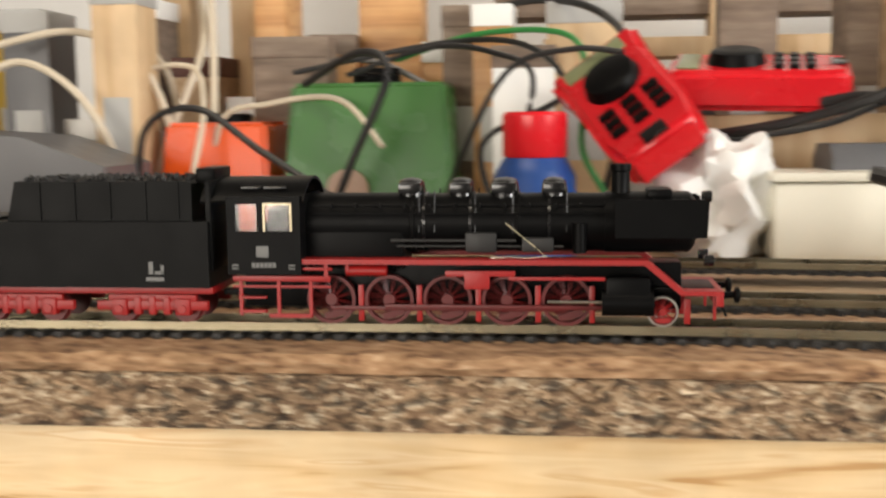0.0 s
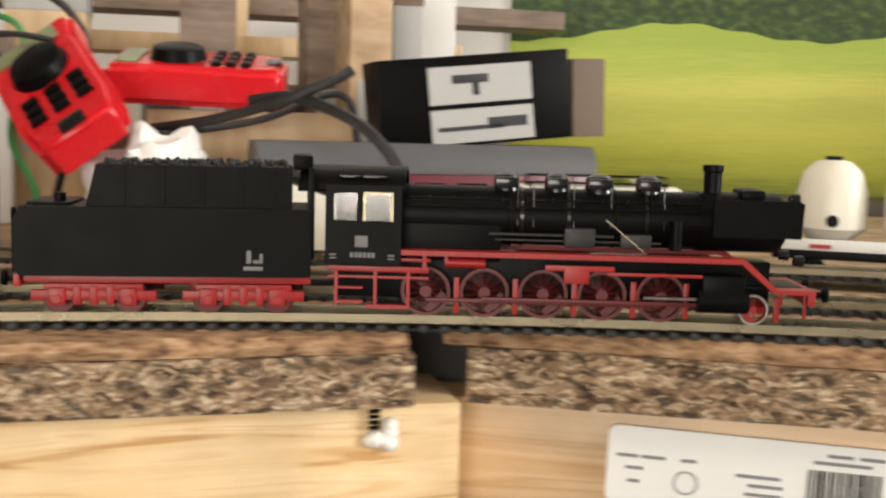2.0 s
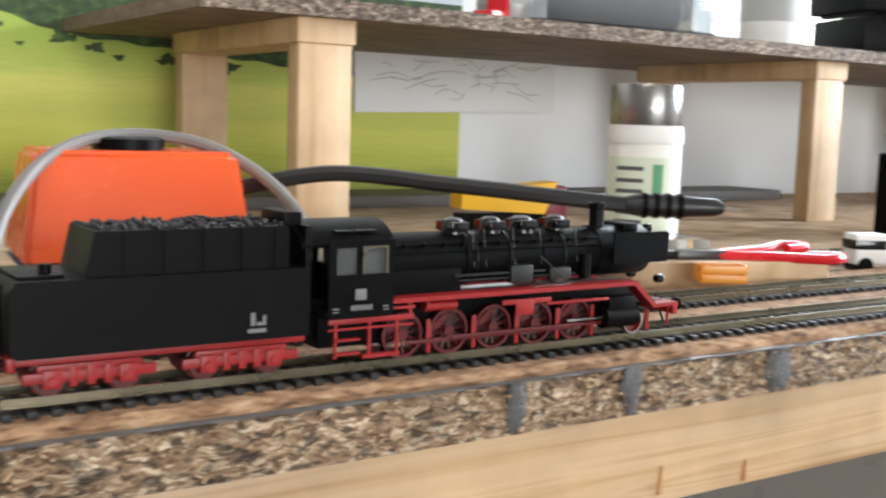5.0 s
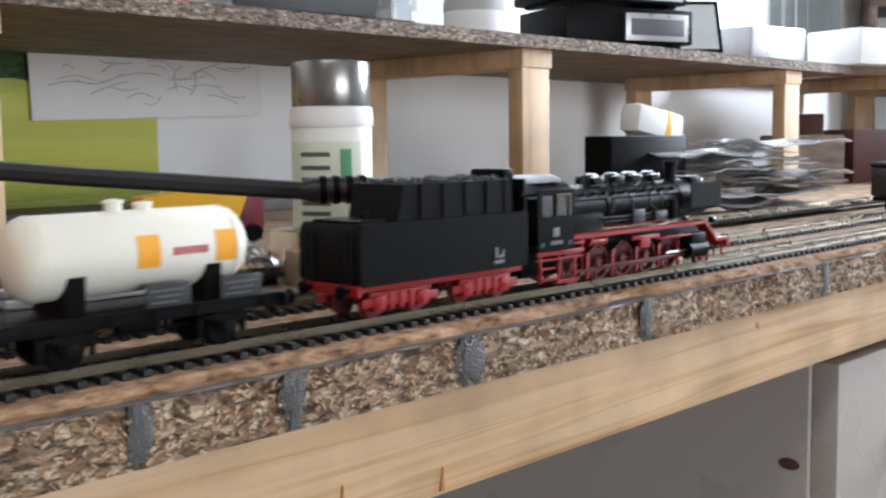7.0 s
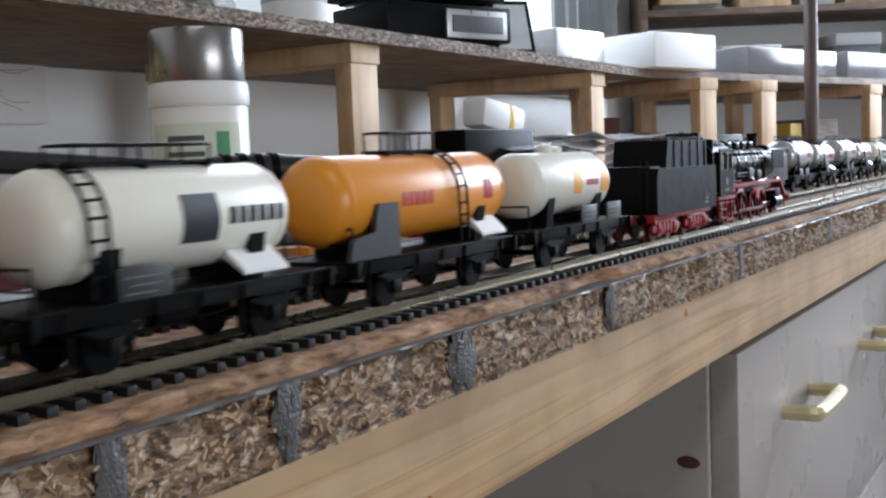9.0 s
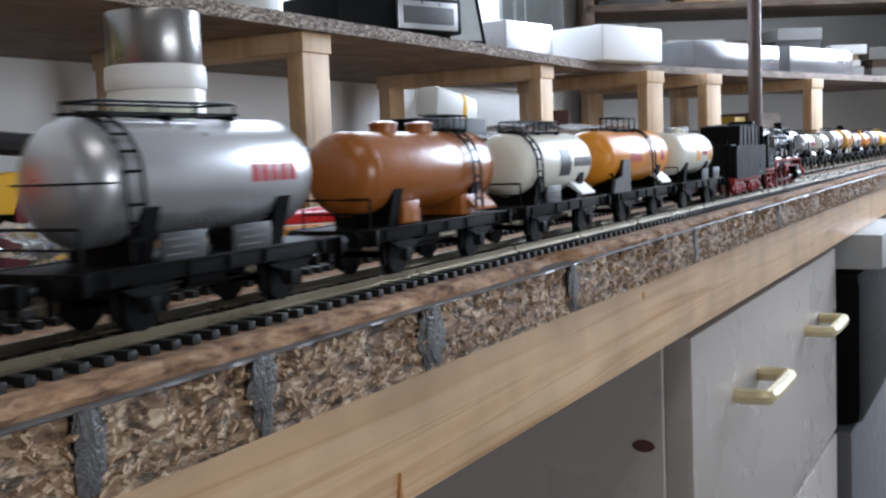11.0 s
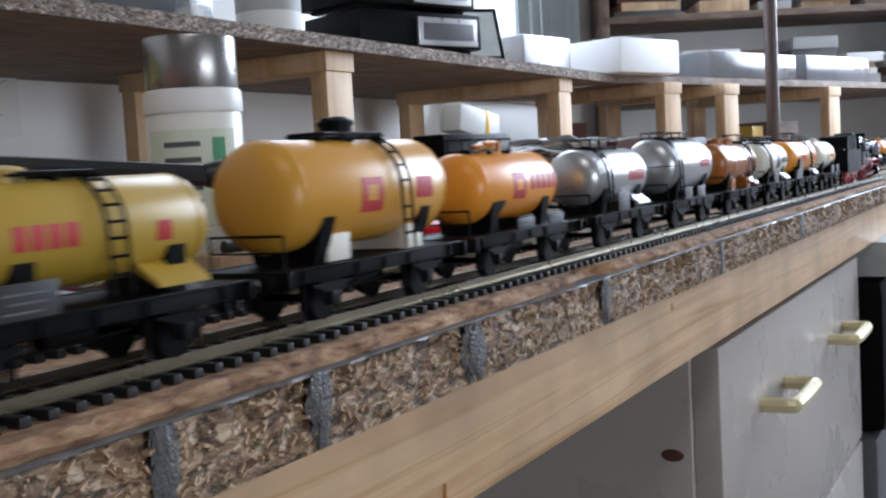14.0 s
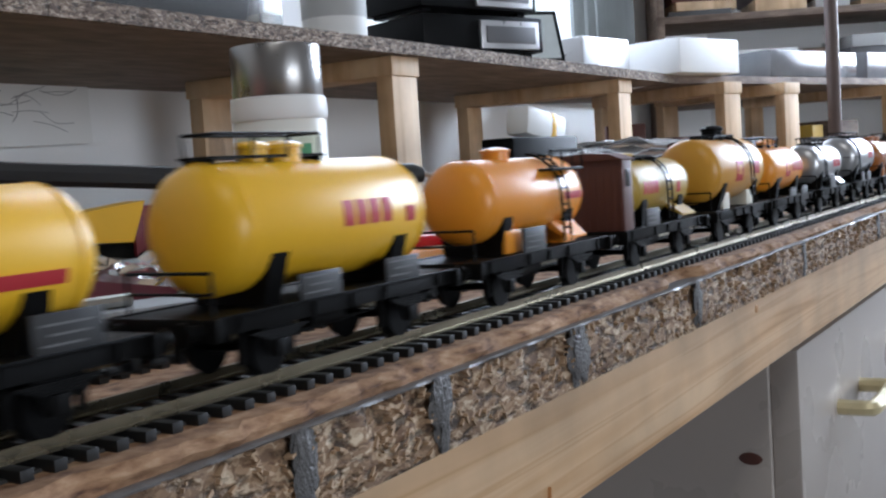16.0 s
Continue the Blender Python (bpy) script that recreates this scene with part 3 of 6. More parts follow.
# splits in the beam
for x, z, h in ((0.345, -0.05, 0.012), (0.395, -0.052, 0.009), (0.19, -0.045, 0.014)):
    solo("wood_splinter", extruded(B(), [(x - 0.0012, z - 0.006), (x + 0.001, z - 0.006), (x + 0.0004, z - 0.006 + h)], 0.0098, 0.012), PINE2, "torn dark splinter on the beam's lower edge", "splinter")
bm = B()
bmesh.ops.create_uvsphere(bm, u_segments=12, v_segments=8, radius=0.0022, matrix=Matrix.Translation((0.6432, 0.011, -0.027)) @ Matrix.Diagonal((1.3, 0.3, 1, 1)))
solo("wood_knot", bm, PINE2, "small dark knot in the pine beam", "knot")

# ---- tracks ----
def track(name, off, s0, s1, parts_from=None, parts_to=None, label=""):
    t = thing(name, label, "railway track", kind="structure")
    for o in (-0.00825, 0.00825):
        bm = B()
        ribbon(bm, (off + o - 0.00045, off + o + 0.00045), ZR - 0.0009, ZR, s0, s1)
        ribbon(bm, (off + o - 0.0002, off + o + 0.0002), ZR - 0.0022, ZR - 0.0008, s0, s1)
        ribbon(bm, (off + o - 0.0010, off + o + 0.0010), ZR - 0.0027, ZR - 0.0021, s0, s1)
        part("rail", bm, RAILM, t, "dull nickel rail")
    part("track_base", ribbon(B(), (off - 0.0115, off + 0.0115), ZT, ZT + 0.0006, s0, s1), BED, t)
    part("centre_contact", ribbon(B(), (off - 0.0006, off + 0.0006), ZT + 0.0006, ZR - 0.0026, s0, s1), BED, t)
    one = mesh_of("sleeper", bx(B(), -0.0014, 0.0014, -0.0148, 0.0148, ZT, ZR - 0.0026, 0.0003), SLEEPER)
    rest = B()
    s, n = s0, 0
    while s < s1:
        x, y, h = line_at(s, off)
        if parts_from is not None and parts_from < s < parts_to and n < 300:
            ob = new("sleeper", one)
            ob.parent, ob.matrix_local = t, pose(x, y, 0, 0, 0, math.degrees(h))
            n += 1
        else:
            bx(rest, -0.0014, 0.0014, -0.0148, 0.0148, ZT, ZR - 0.0026, 0, pose(x, y, 0, 0, 0, math.degrees(h)))
        s += 0.0068
    tagged(part("sleepers", rest, SLEEPER, t), kind="stuff")
    return t
track("track_1", 0.0, -1.0, 2.6, -0.55, 1.48, "curved model railway track with nickel rails and black sleepers")
track("track_2", 0.058, -1.0, 2.6, label="second model railway track with nickel rails and black sleepers")
track("track_3", 0.158, -1.0, 2.6, label="rear model railway siding with nickel rails")


# ---- steam engine, in millimetres: x = 0 at the rearmost driving axle, z = 0 on the rail ----
MMS = 0.001


def wheel_spoked(parent, x, dia, side, name, material, rim, spokes=12):
    bm = B()
    y = side * 8.2
    r = dia / 2
    seg = 32
    for r0, r1, w in ((r * 0.86, r, 1.3), (0.01, r * 0.24, 1.5)):
        ring = []
        for yy in (y - w, y + w):
            for rr in (r0, r1):
                ring.append([bm.verts.new((math.cos(2 * math.pi * i / seg) * rr, yy, math.sin(2 * math.pi * i / seg) * rr)) for i in range(seg)])
        for p, q in ((0, 1), (1, 3), (3, 2), (2, 0)):
            for i in range(seg):
                bm.faces.new((ring[p][i], ring[p][(i + 1) % seg], ring[q][(i + 1) % seg], ring[q][i]))
    for k in range(spokes):
        a = 2 * math.pi * k / spokes
        rod(bm, (math.cos(a) * r * 0.2, y, math.sin(a) * r * 0.2), (math.cos(a) * r * 0.9, y, math.sin(a) * r * 0.9), 0.42, seg=5)
    bx(bm, -r * 0.5, r * 0.5, y - 1.0, y + 1.0, -r * 0.75, -r * 0.45)
    bmesh.ops.recalc_face_normals(bm, faces=bm.faces)
    w = part(name, bm, material, parent, scale=MMS)
    w.location = (x * MMS, 0, r * MMS)
    tyre = spun(B(), [(y - 1.35, r * 0.87), (y - 1.35, r), (y + 1.35, r), (y + 1.35, r * 0.87)], 32, "y", caps=False)
    part("tyre", tyre, rim, w, scale=MMS)
    return w


def steam_engine():
    e = thing("steam_locomotive", "black model steam locomotive with red wheels and frame", "locomotive")
    P = lambda name, bm, m, label="": part(name, bm, m, e, label, MMS)
    # boiler and smokebox
    P("boiler", spun(B(), [(-9, 9.6), (26, 9.6), (26.2, 10.0), (27.4, 10.0), (27.6, 9.4), (60, 9.4), (60.2, 9.7), (61.2, 9.7), (61.4, 9.4), (88, 9.4)], 36, "x", (0, 0, 32.5)), BLACK)
    P("smokebox", spun(B(), [(88, 9.8), (114, 9.8), (115, 9.2), (116.2, 7.5), (117, 4), (117.2, 0.5)], 36, "x", (0, 0, 32.5)), BLACK)
    P("firebox", bx(B(), -9, 24, -9.2, 9.2, 18, 33, 1.2), BLACK)
    for x in (30, 45, 70):
        P("boiler_band", spun(B(), [(x, 9.75), (x + 1, 9.75)], 36, "x", (0, 0, 32.5)), BLACKG)
    P("chimney", spun(B(), [(40, 3.4), (43, 2.9), (48.5, 2.9), (49, 3.4), (51, 3.4), (51, 2.4), (46, 2.2)], 20, "z", (93, 0, 0)), BLACK)
    for x, w in ((25.5, 7.5), (42, 7), (56, 8), (72, 7)):
        bm = spun(B(), [(40, w * 0.62), (44.5, w * 0.56), (46, w * 0.5), (46.8, w * 0.3), (47, 0.2)], 20, "z", (x, 0, 0))
        bx(bm, x - w / 2, x + w / 2, -5.5, 5.5, 42, 45.6, 0.8)
        P("steam_dome", bm, BLACKG, "glossy black dome with pale edges")
    bm = B()
    for z, y in ((38.4, 7.9), (36, 9.3)):
        rod(bm, (-6, -y, z), (88, -y, z), 0.35, seg=6), rod(bm, (-6, y, z), (88, y, z), 0.35, seg=6)
    for x in range(0, 88, 8):
        bx(bm, x, x + 0.8, -9.4, -8, 37.6, 39, 0)
    P("handrail", bm, BLACK)
    bm = B()
    for s in (-1, 1):
        for x in (29, 34, 47, 59, 76):
            rod(bm, (x, s * 9.6, 30), (x, s * 7.2, 43), 0.25, seg=6)
        rod(bm, (20, s * 10.3, 27.4), (60, s * 10.3, 27.4), 0.5, seg=6), rod(bm, (22, s * 10.2, 25.6), (75, s * 10.2, 25.6), 0.4, seg=6)
        bx(bm, 44, 54, s * 9.8 - 1.6, s * 9.8 + 1.6, 23.6, 30, 0.8), bx(bm, 62, 72, s * 10 - 1.4, s * 10 + 1.4, 23.8, 28.4, 0.7)
    P("boiler_piping", bm, SLEEPER)
    for s in (-1, 1):
        P("air_pump", rod(B(), (80, s * 9.6, 23.5), (80, s * 9.6, 33), 2.2, seg=12), BLACK)
        P("smoke_deflector", extruded(B(), [(91, 28.5), (119, 28.5), (119.5, 39.5), (118, 40.5), (91, 40.5)], s * 12.6, s * 13.3), BLACK, "flat black smoke deflector plate")
        P("deflector_stay", rod(rod(B(), (97, s * 12.7, 37), (97, s * 8.2, 38), 0.4, seg=6), (113, s * 12.7, 37), (113, s * 8.2, 38), 0.4, seg=6), BLACK)
    P("feedwater_heater", bx(B(), 101, 109, -7, 7, 39.5, 43.5, 1.5), BLACK)
    P("smokebox_door_ring", spun(B(), [(115.4, 6), (116.8, 6), (117.4, 5)], 24, "x", (0, 0, 32.5)), BLACKG)
    for z, y in ((21, -8), (21, 8), (40.5, 0)):
        P("lantern", spun(B(), [(118.5, 1.6), (121, 1.9), (121.6, 1.7)], 14, "x", (0, y, z)), BLACKG)
    # driver's cab
    bm = B()
    for s in (-1, 1):
        for x0, x1, z0, z1 in ((-32, -8, 17, 31), (-32, -8, 39.6, 42), (-32, -29.3, 31, 39.6), (-22, -19.6, 31, 39.6), (-11, -8, 31, 39.6)):
            bx(bm, x0, x1, s * 16.2 - 0.4, s * 16.2 + 0.4, z0, z1)
    bx(bm, -9, -8, -16, 16, 17, 42), bx(bm, -32, -8, -16, 16, 17, 18)
    P("cab_wall", bm, BLACK)
    # Dark block added inside the cab so the forward window looks shaded.
    P("cab_shade_block", bx(B(), -19.5, -9.2, -13, 13, 18.2, 38, 0.6), SLEEPER)
    for s in (-1, 1):
        P("cab_window", bx(bx(B(), -29.3, -22, s * 16 - 0.15, s * 16 + 0.15, 31, 39.6), -19.6, -11, s * 16 - 0.15, s * 16 + 0.15, 31, 39.6), GLASS, "clear cab window")
        P("window_frame", bx(bx(bx(B(), -20, -19.3, s * 16.8 - 0.2, s * 16.8 + 0.2, 31, 39.8), -11.3, -10.6, s * 16.8 - 0.2, s * 16.8 + 0.2, 31, 39.8), -20, -10.6, s * 16.8 - 0.2, s * 16.8 + 0.2, 39.4, 40), RAILM)
    roof = [(17.2 * math.sin(a), 34.2 + 13.6 * math.cos(a)) for a in [radians(-62 + 124 * i / 20) for i in range(21)]]
    roof += [(y * 0.97, z - 0.9) for y, z in reversed(roof)]
    P("cab_roof", extruded(B(), roof, -41, -7, "x"), BLACK)
    P("roof_vent", bx(bx(B(), -28, -21.5, -13.2, -10.4, 44.2, 45.0, 0.2), -20.5, -13, -13.2, -10.4, 44.2, 45.0, 0.2), BLACKG)
    bm = B()
    bx(bm, -22.5, -18.5, -16.9, -16.62, 22.6, 26.2, 0.1)
    P("emblem_plate", bm, EMB, "small pale emblem plate")
    bm = B()
    for k in range(6):
        bx(bm, -24 + k * 1.35, -23 + k * 1.35, -16.9, -16.62, 19.3, 20.9)
    for x in (-30.5, -12):
        bx(bm, x, x + 2, -16.9, -16.62, 19.8, 20.3), bx(bm, x, x + 2, -16.9, -16.62, 18.8, 19.2)
    P("number_bars", bm, EMB, "pale printed bars")
    # running boards and frame
    for s in (-1, 1):
        prof = [(-8, 21.9), (101, 21.9), (112, 12.4), (124, 12.4), (124, 11), (111, 11), (100, 20.3), (-8, 20.3)]
        y0, y1 = sorted((s * 9.5, s * 15.8))
        P("running_board", extruded(B(), prof, y0, y1), RED, "bright red running board")
        yy = s * 14.6
        P("air_tank", rod(B(), (6, s * 13, 18), (19, s * 13, 18), 1.7, seg=14), RED)
        bm = bx(B(), 38, 60, yy - 0.5, yy + 0.5, 16.5, 18.3, 0.2)
        bx(bm, 58, 88, yy - 0.4, yy + 0.4, 15.4, 16.4, 0.15), bx(bm, 44, 52, yy - 0.6, yy + 0.6, 12.5, 18, 0.3)
        P("link_gear", bm, RED)
        P("drive_rod", bx(bx(B(), 18, 90, s * 11.9 - 0.4, s * 11.9 + 0.4, 5.6, 7.0, 0.3), 0, 76, s * 10.9 - 0.4, s * 10.9 + 0.4, 4.8, 6.2, 0.3), REDSHADE)
        P("cylinder", bx(rod(B(), (87, s * 12.3, 8.2), (103, s * 12.3, 8.2), 4.2, seg=20), 88, 102, s * 12 - 3.4, s * 12 + 3.4, 8, 16.5, 1.5), BLACK)
        P("piston_rod", rod(B(), (70, s * 12.3, 8.2), (88, s * 12.3, 8.2), 0.5, seg=8), STEEL)
        # steps under the cab
        P("step_rail", bx(B(), -31, 1, yy - 0.5, yy + 0.5, 14.6, 16.4, 0.2), RED)
        P("step_rail", bx(B(), -31, 1, yy - 0.4, yy + 0.4, 12.6, 13.3), RED)
        P("step_bracket", bx(bx(B(), -8, 1.5, yy - 0.5, yy + 0.5, 18.2, 19.2, 0.2), -1, 0.2, yy - .5, yy + .5, 15, 22), RED)
        P("step_bracket", bx(B(), 6, 7, yy - .5, yy + .5, 18, 22), RED)
        for x in (-29, -16.5, -6):
            P("step_post", bx(B(), x, x + 1, yy - 0.5, yy + 0.5, 3.4, 15), RED)
        for x0, x1, z0, z1 in ((-29, -20, 4.6, 5.4), (-19, -5, 3.0, 4.2), (-29, -20, 9.2, 9.8)):
            P("step_tread", bx(B(), x0, x1, yy - 1.5, yy + 0.5, z0, z1), RED)
        P("reversing_rod", rod(B(), (57, s * 11.5, 33), (70, s * 13.2, 22.5), 0.15, seg=6), RAILM, "thin bright rod")
        # Thin steel strand modelled in place of a highlight along the running board.
        P("running_board_glint", hose(B(), ((52, s * 14.4, 22.3), (58, s * 14.6, 22.6), (64, s * 14.6, 22.4), (70, s * 14.2, 22.8)), 0.2, 6), STEEL, "thin bright strand standing for a highlight on the running board")
        for x in (10, 29, 48, 67, 84):
            P("brake_hanger", bx(B(), x - 0.9, x + 0.9, s * 10 - 0.5, s * 10 + 0.5, 1.2, 13, 0.3), RED)
        P("guard_iron", bx(bx(B(), 112.6, 114.6, s * 9 - 0.5, s * 9 + 0.5, 1, 9, 0.2), 121, 122, s * 12.5 - 0.4, s * 12.5 + 0.4, 3, 12, 0.2), RED)
        P("buffer", spun(B(), [(124, 1.2), (127.5, 1.0), (128, 2.5), (129, 2.6), (129.5, 1.8)], 16, "x", (0, s * 10, 10.5)), BLACK, "black round buffer")
    # Main frame is black rather than red, painting in the shade behind the wheels.
    P("frame", bx(B(), -30, 112, -5.5, 5.5, 5, 20, 0.5), BLACK)
    P("buffer_beam", bx(B(), 121.5, 124, -15.5, 15.5, 7.6, 12.4, 0.3), RED)
    P("front_hook", rod(rod(B(), (124, 0, 10), (128, 0, 9), 0.5, seg=6), (123, -5, 10), (126, -6, 3), 0.45, seg=6), BLACK)
    P("front_deck", bx(B(), 100, 122, -9, 9, 11, 12.6, 0.3), BLACK)
    wheels = []
    for i in range(5):
        for s in (-1, 1):
            wheels.append((wheel_spoked(e, 19 * i, 16.1, s, "driving_wheel", REDSHADE, REDSHADE), 16.1, 19 * i))
    for s in (-1, 1):
        wheels.append((wheel_spoked(e, 106, 9.8, s, "pilot_wheel", RED, STEEL, 9), 9.8, 106))
    return e, wheels


def tender_car():
    e = thing("tender", "black coal tender with red bogies behind the locomotive", "tender")
    P = lambda name, bm, m, label="": part(name, bm, m, e, label, MMS)
    # x = 0 at the body's middle
    P("body", extruded(B(), [(-44, 12.5), (44, 12.5), (44, 34), (-44, 34), (-46, 30), (-46, 14)], -16.4, 16.4), TENDER)
    bm = extruded(B(), [(-25, 34), (38, 34), (38, 46), (37, 47), (-22, 47)], -13.4, 13.4)
    P("coal_bunker", bm, TENDER)
    for x in (-14, -2, 10, 22, 33):
        for q in (-1, 1):
            P("bunker_rib", bx(B(), x, x + 0.9, q * 13.6 - 0.3, q * 13.6 + 0.3, 34, 46.5), TENDER)
    bm = B()
    rnd = random.Random(8)
    for k in range(240):
        m = Matrix.Translation((rnd.uniform(-21, 36), rnd.uniform(-12.4, 12.4), rnd.uniform(46.6, 48.2))) @ Euler((rnd.uniform(0, 3), rnd.uniform(0, 3), 0)).to_matrix().to_4x4()
        bmesh.ops.create_icosphere(bm, subdivisions=1, radius=rnd.uniform(0.5, 1.2), matrix=m)
    P("coal_load", bm, COAL, "heap of black coal lumps")
    P("front_wall", bx(bx(B(), 43, 45, -15, 15, 18, 47, 0.4), 38, 44.5, -9, 9, 46, 51, 1.0), BLACK)
    P("rear_deck", bx(rod(B(), (-34, -6, 34), (-34, -6, 37.5), 1.8, seg=12), -43, -30, -12, 12, 34, 35, 0.3), BLACK)
    bm = B()
    for k, (w, h) in enumerate(((1.4, 4), (3, 1), (1, 3))):
        bx(bm, 24 + k * 2, 24 + k * 2 + w, -16.75, -16.45, 17, 17 + h)
    bx(bm, 23, 29, -16.75, -16.45, 14.8, 16)
    P("data_panel", bm, EMB, "small pale printed bars")
    for x0 in (-42, 4):
        bm = B()
        for s in (-1, 1):
            y = s * 11.5
            bx(bm, x0, x0 + 38, y - 1, y + 1, 4.4, 7.6, 0.5), bx(bm, x0 + 4, x0 + 34, y - 0.8, y + 0.8, 7.4, 9.6, 0.4)
            for x in (x0 + 8, x0 + 29.5):
                bx(bm, x - 2.6, x + 2.6, y - 1.8, y + 1.8, 2.8, 8.4, 0.7), rod(bm, (x, y - 2.4, 5), (x, y + 2.4, 5), 1.4, seg=12)
            for x in (x0 + 14, x0 + 19, x0 + 24):
                bx(bm, x - 1.2, x + 1.2, y - 1.4, y + 1.4, 3, 9, 0.4)
        b = P("bogie", bm, RED, "bright red bogie frame")
        for x in (x0 + 8, x0 + 29.5):
            part("wheelset", spun(spun(B(), [(-9.2, 4.9), (-7.4, 4.9), (-7.2, 5.5), (-6.8, 5.5)], 24, "y", (x, 0, 4.9)), [(6.8, 5.5), (7.2, 5.5), (7.4, 4.9), (9.2, 4.9)], 24, "y", (x, 0, 4.9)), REDSHADE, b, scale=MMS)
    P("underframe", bx(bx(B(), -44, 44, -13, 13, 10, 12.4, 0.3), -46.4, -44.5, -15, 15, 9, 13, 0.2), RED)
    for s in (-1, 1):
        P("buffer", spun(B(), [(-51, 1.8), (-50.5, 2.6), (-49.5, 2.5), (-49, 1.0), (-46, 1.2)], 16, "x", (0, s * 10, 11)), BLACK)
        P("rear_ladder", rod(rod(B(), (-47, s * 12, 13), (-47, s * 12, 33), 0.4, seg=6), (-47, s * 9, 13), (-47, s * 9, 33), 0.4, seg=6), BLACK)
    P("coupling", bx(B(), 44, 54, -2, 2, 8, 10, 0.4), BLACK)
    return e


# ---- tank wagons, millimetres, x = 0 at the middle, z = 0 on the rail ----
ORANGE = mat("orange_tank_plastic", (0.78, 0.30, 0.02), 0.32, 0, 0.08, 60)
YELLOW = mat("yellow_tank_plastic", (0.80, 0.46, 0.012), 0.35, 0, 0.08, 60)
MUSTARD = mat("mustard_tank_plastic", (0.62, 0.31, 0.03), 0.35, 0, 0.08, 60)
OLIVE = mat("olive_yellow_tank_plastic", (0.43, 0.28, 0.03), 0.35, 0, 0.1, 60)
SILVER = mat("silver_tank_paint", (0.52, 0.52, 0.525), 0.3, 0.75, 0.08, 60)
CREAM = mat("cream_tank_plastic", (0.80, 0.77, 0.66), 0.35, 0, 0.06, 60)
AMBER = mat("amber_brown_tank_plastic", (0.34, 0.11, 0.018), 0.26, 0, 0.1, 60)
REDPR = mat("red_print", (0.42, 0.018, 0.025), 0.5, 0, 0.05)
ORPRINT = mat("orange_print", (0.85, 0.38, 0.02), 0.5, 0, 0.05)
BLUEBLK = mat("black_print", (0.02, 0.02, 0.025), 0.5, 0, 0.05)
BROWN = mat("brown_plastic", (0.10, 0.035, 0.025), 0.5, 0, 0.2)
WFRAME = mat("black_wagon_plastic", (0.005, 0.005, 0.005), 0.42, 0, 0.3, 200, spec=0.08)


GREYPL = mat("dark_grey_plate", (0.022, 0.022, 0.023), 0.45, 0, 0.3, 200)
EMB = mat("dull_grey_print", (0.17, 0.17, 0.165), 0.6)
DIMP = mat("dim_print", (0.12, 0.12, 0.12), 0.6)
WMM = 0.00108


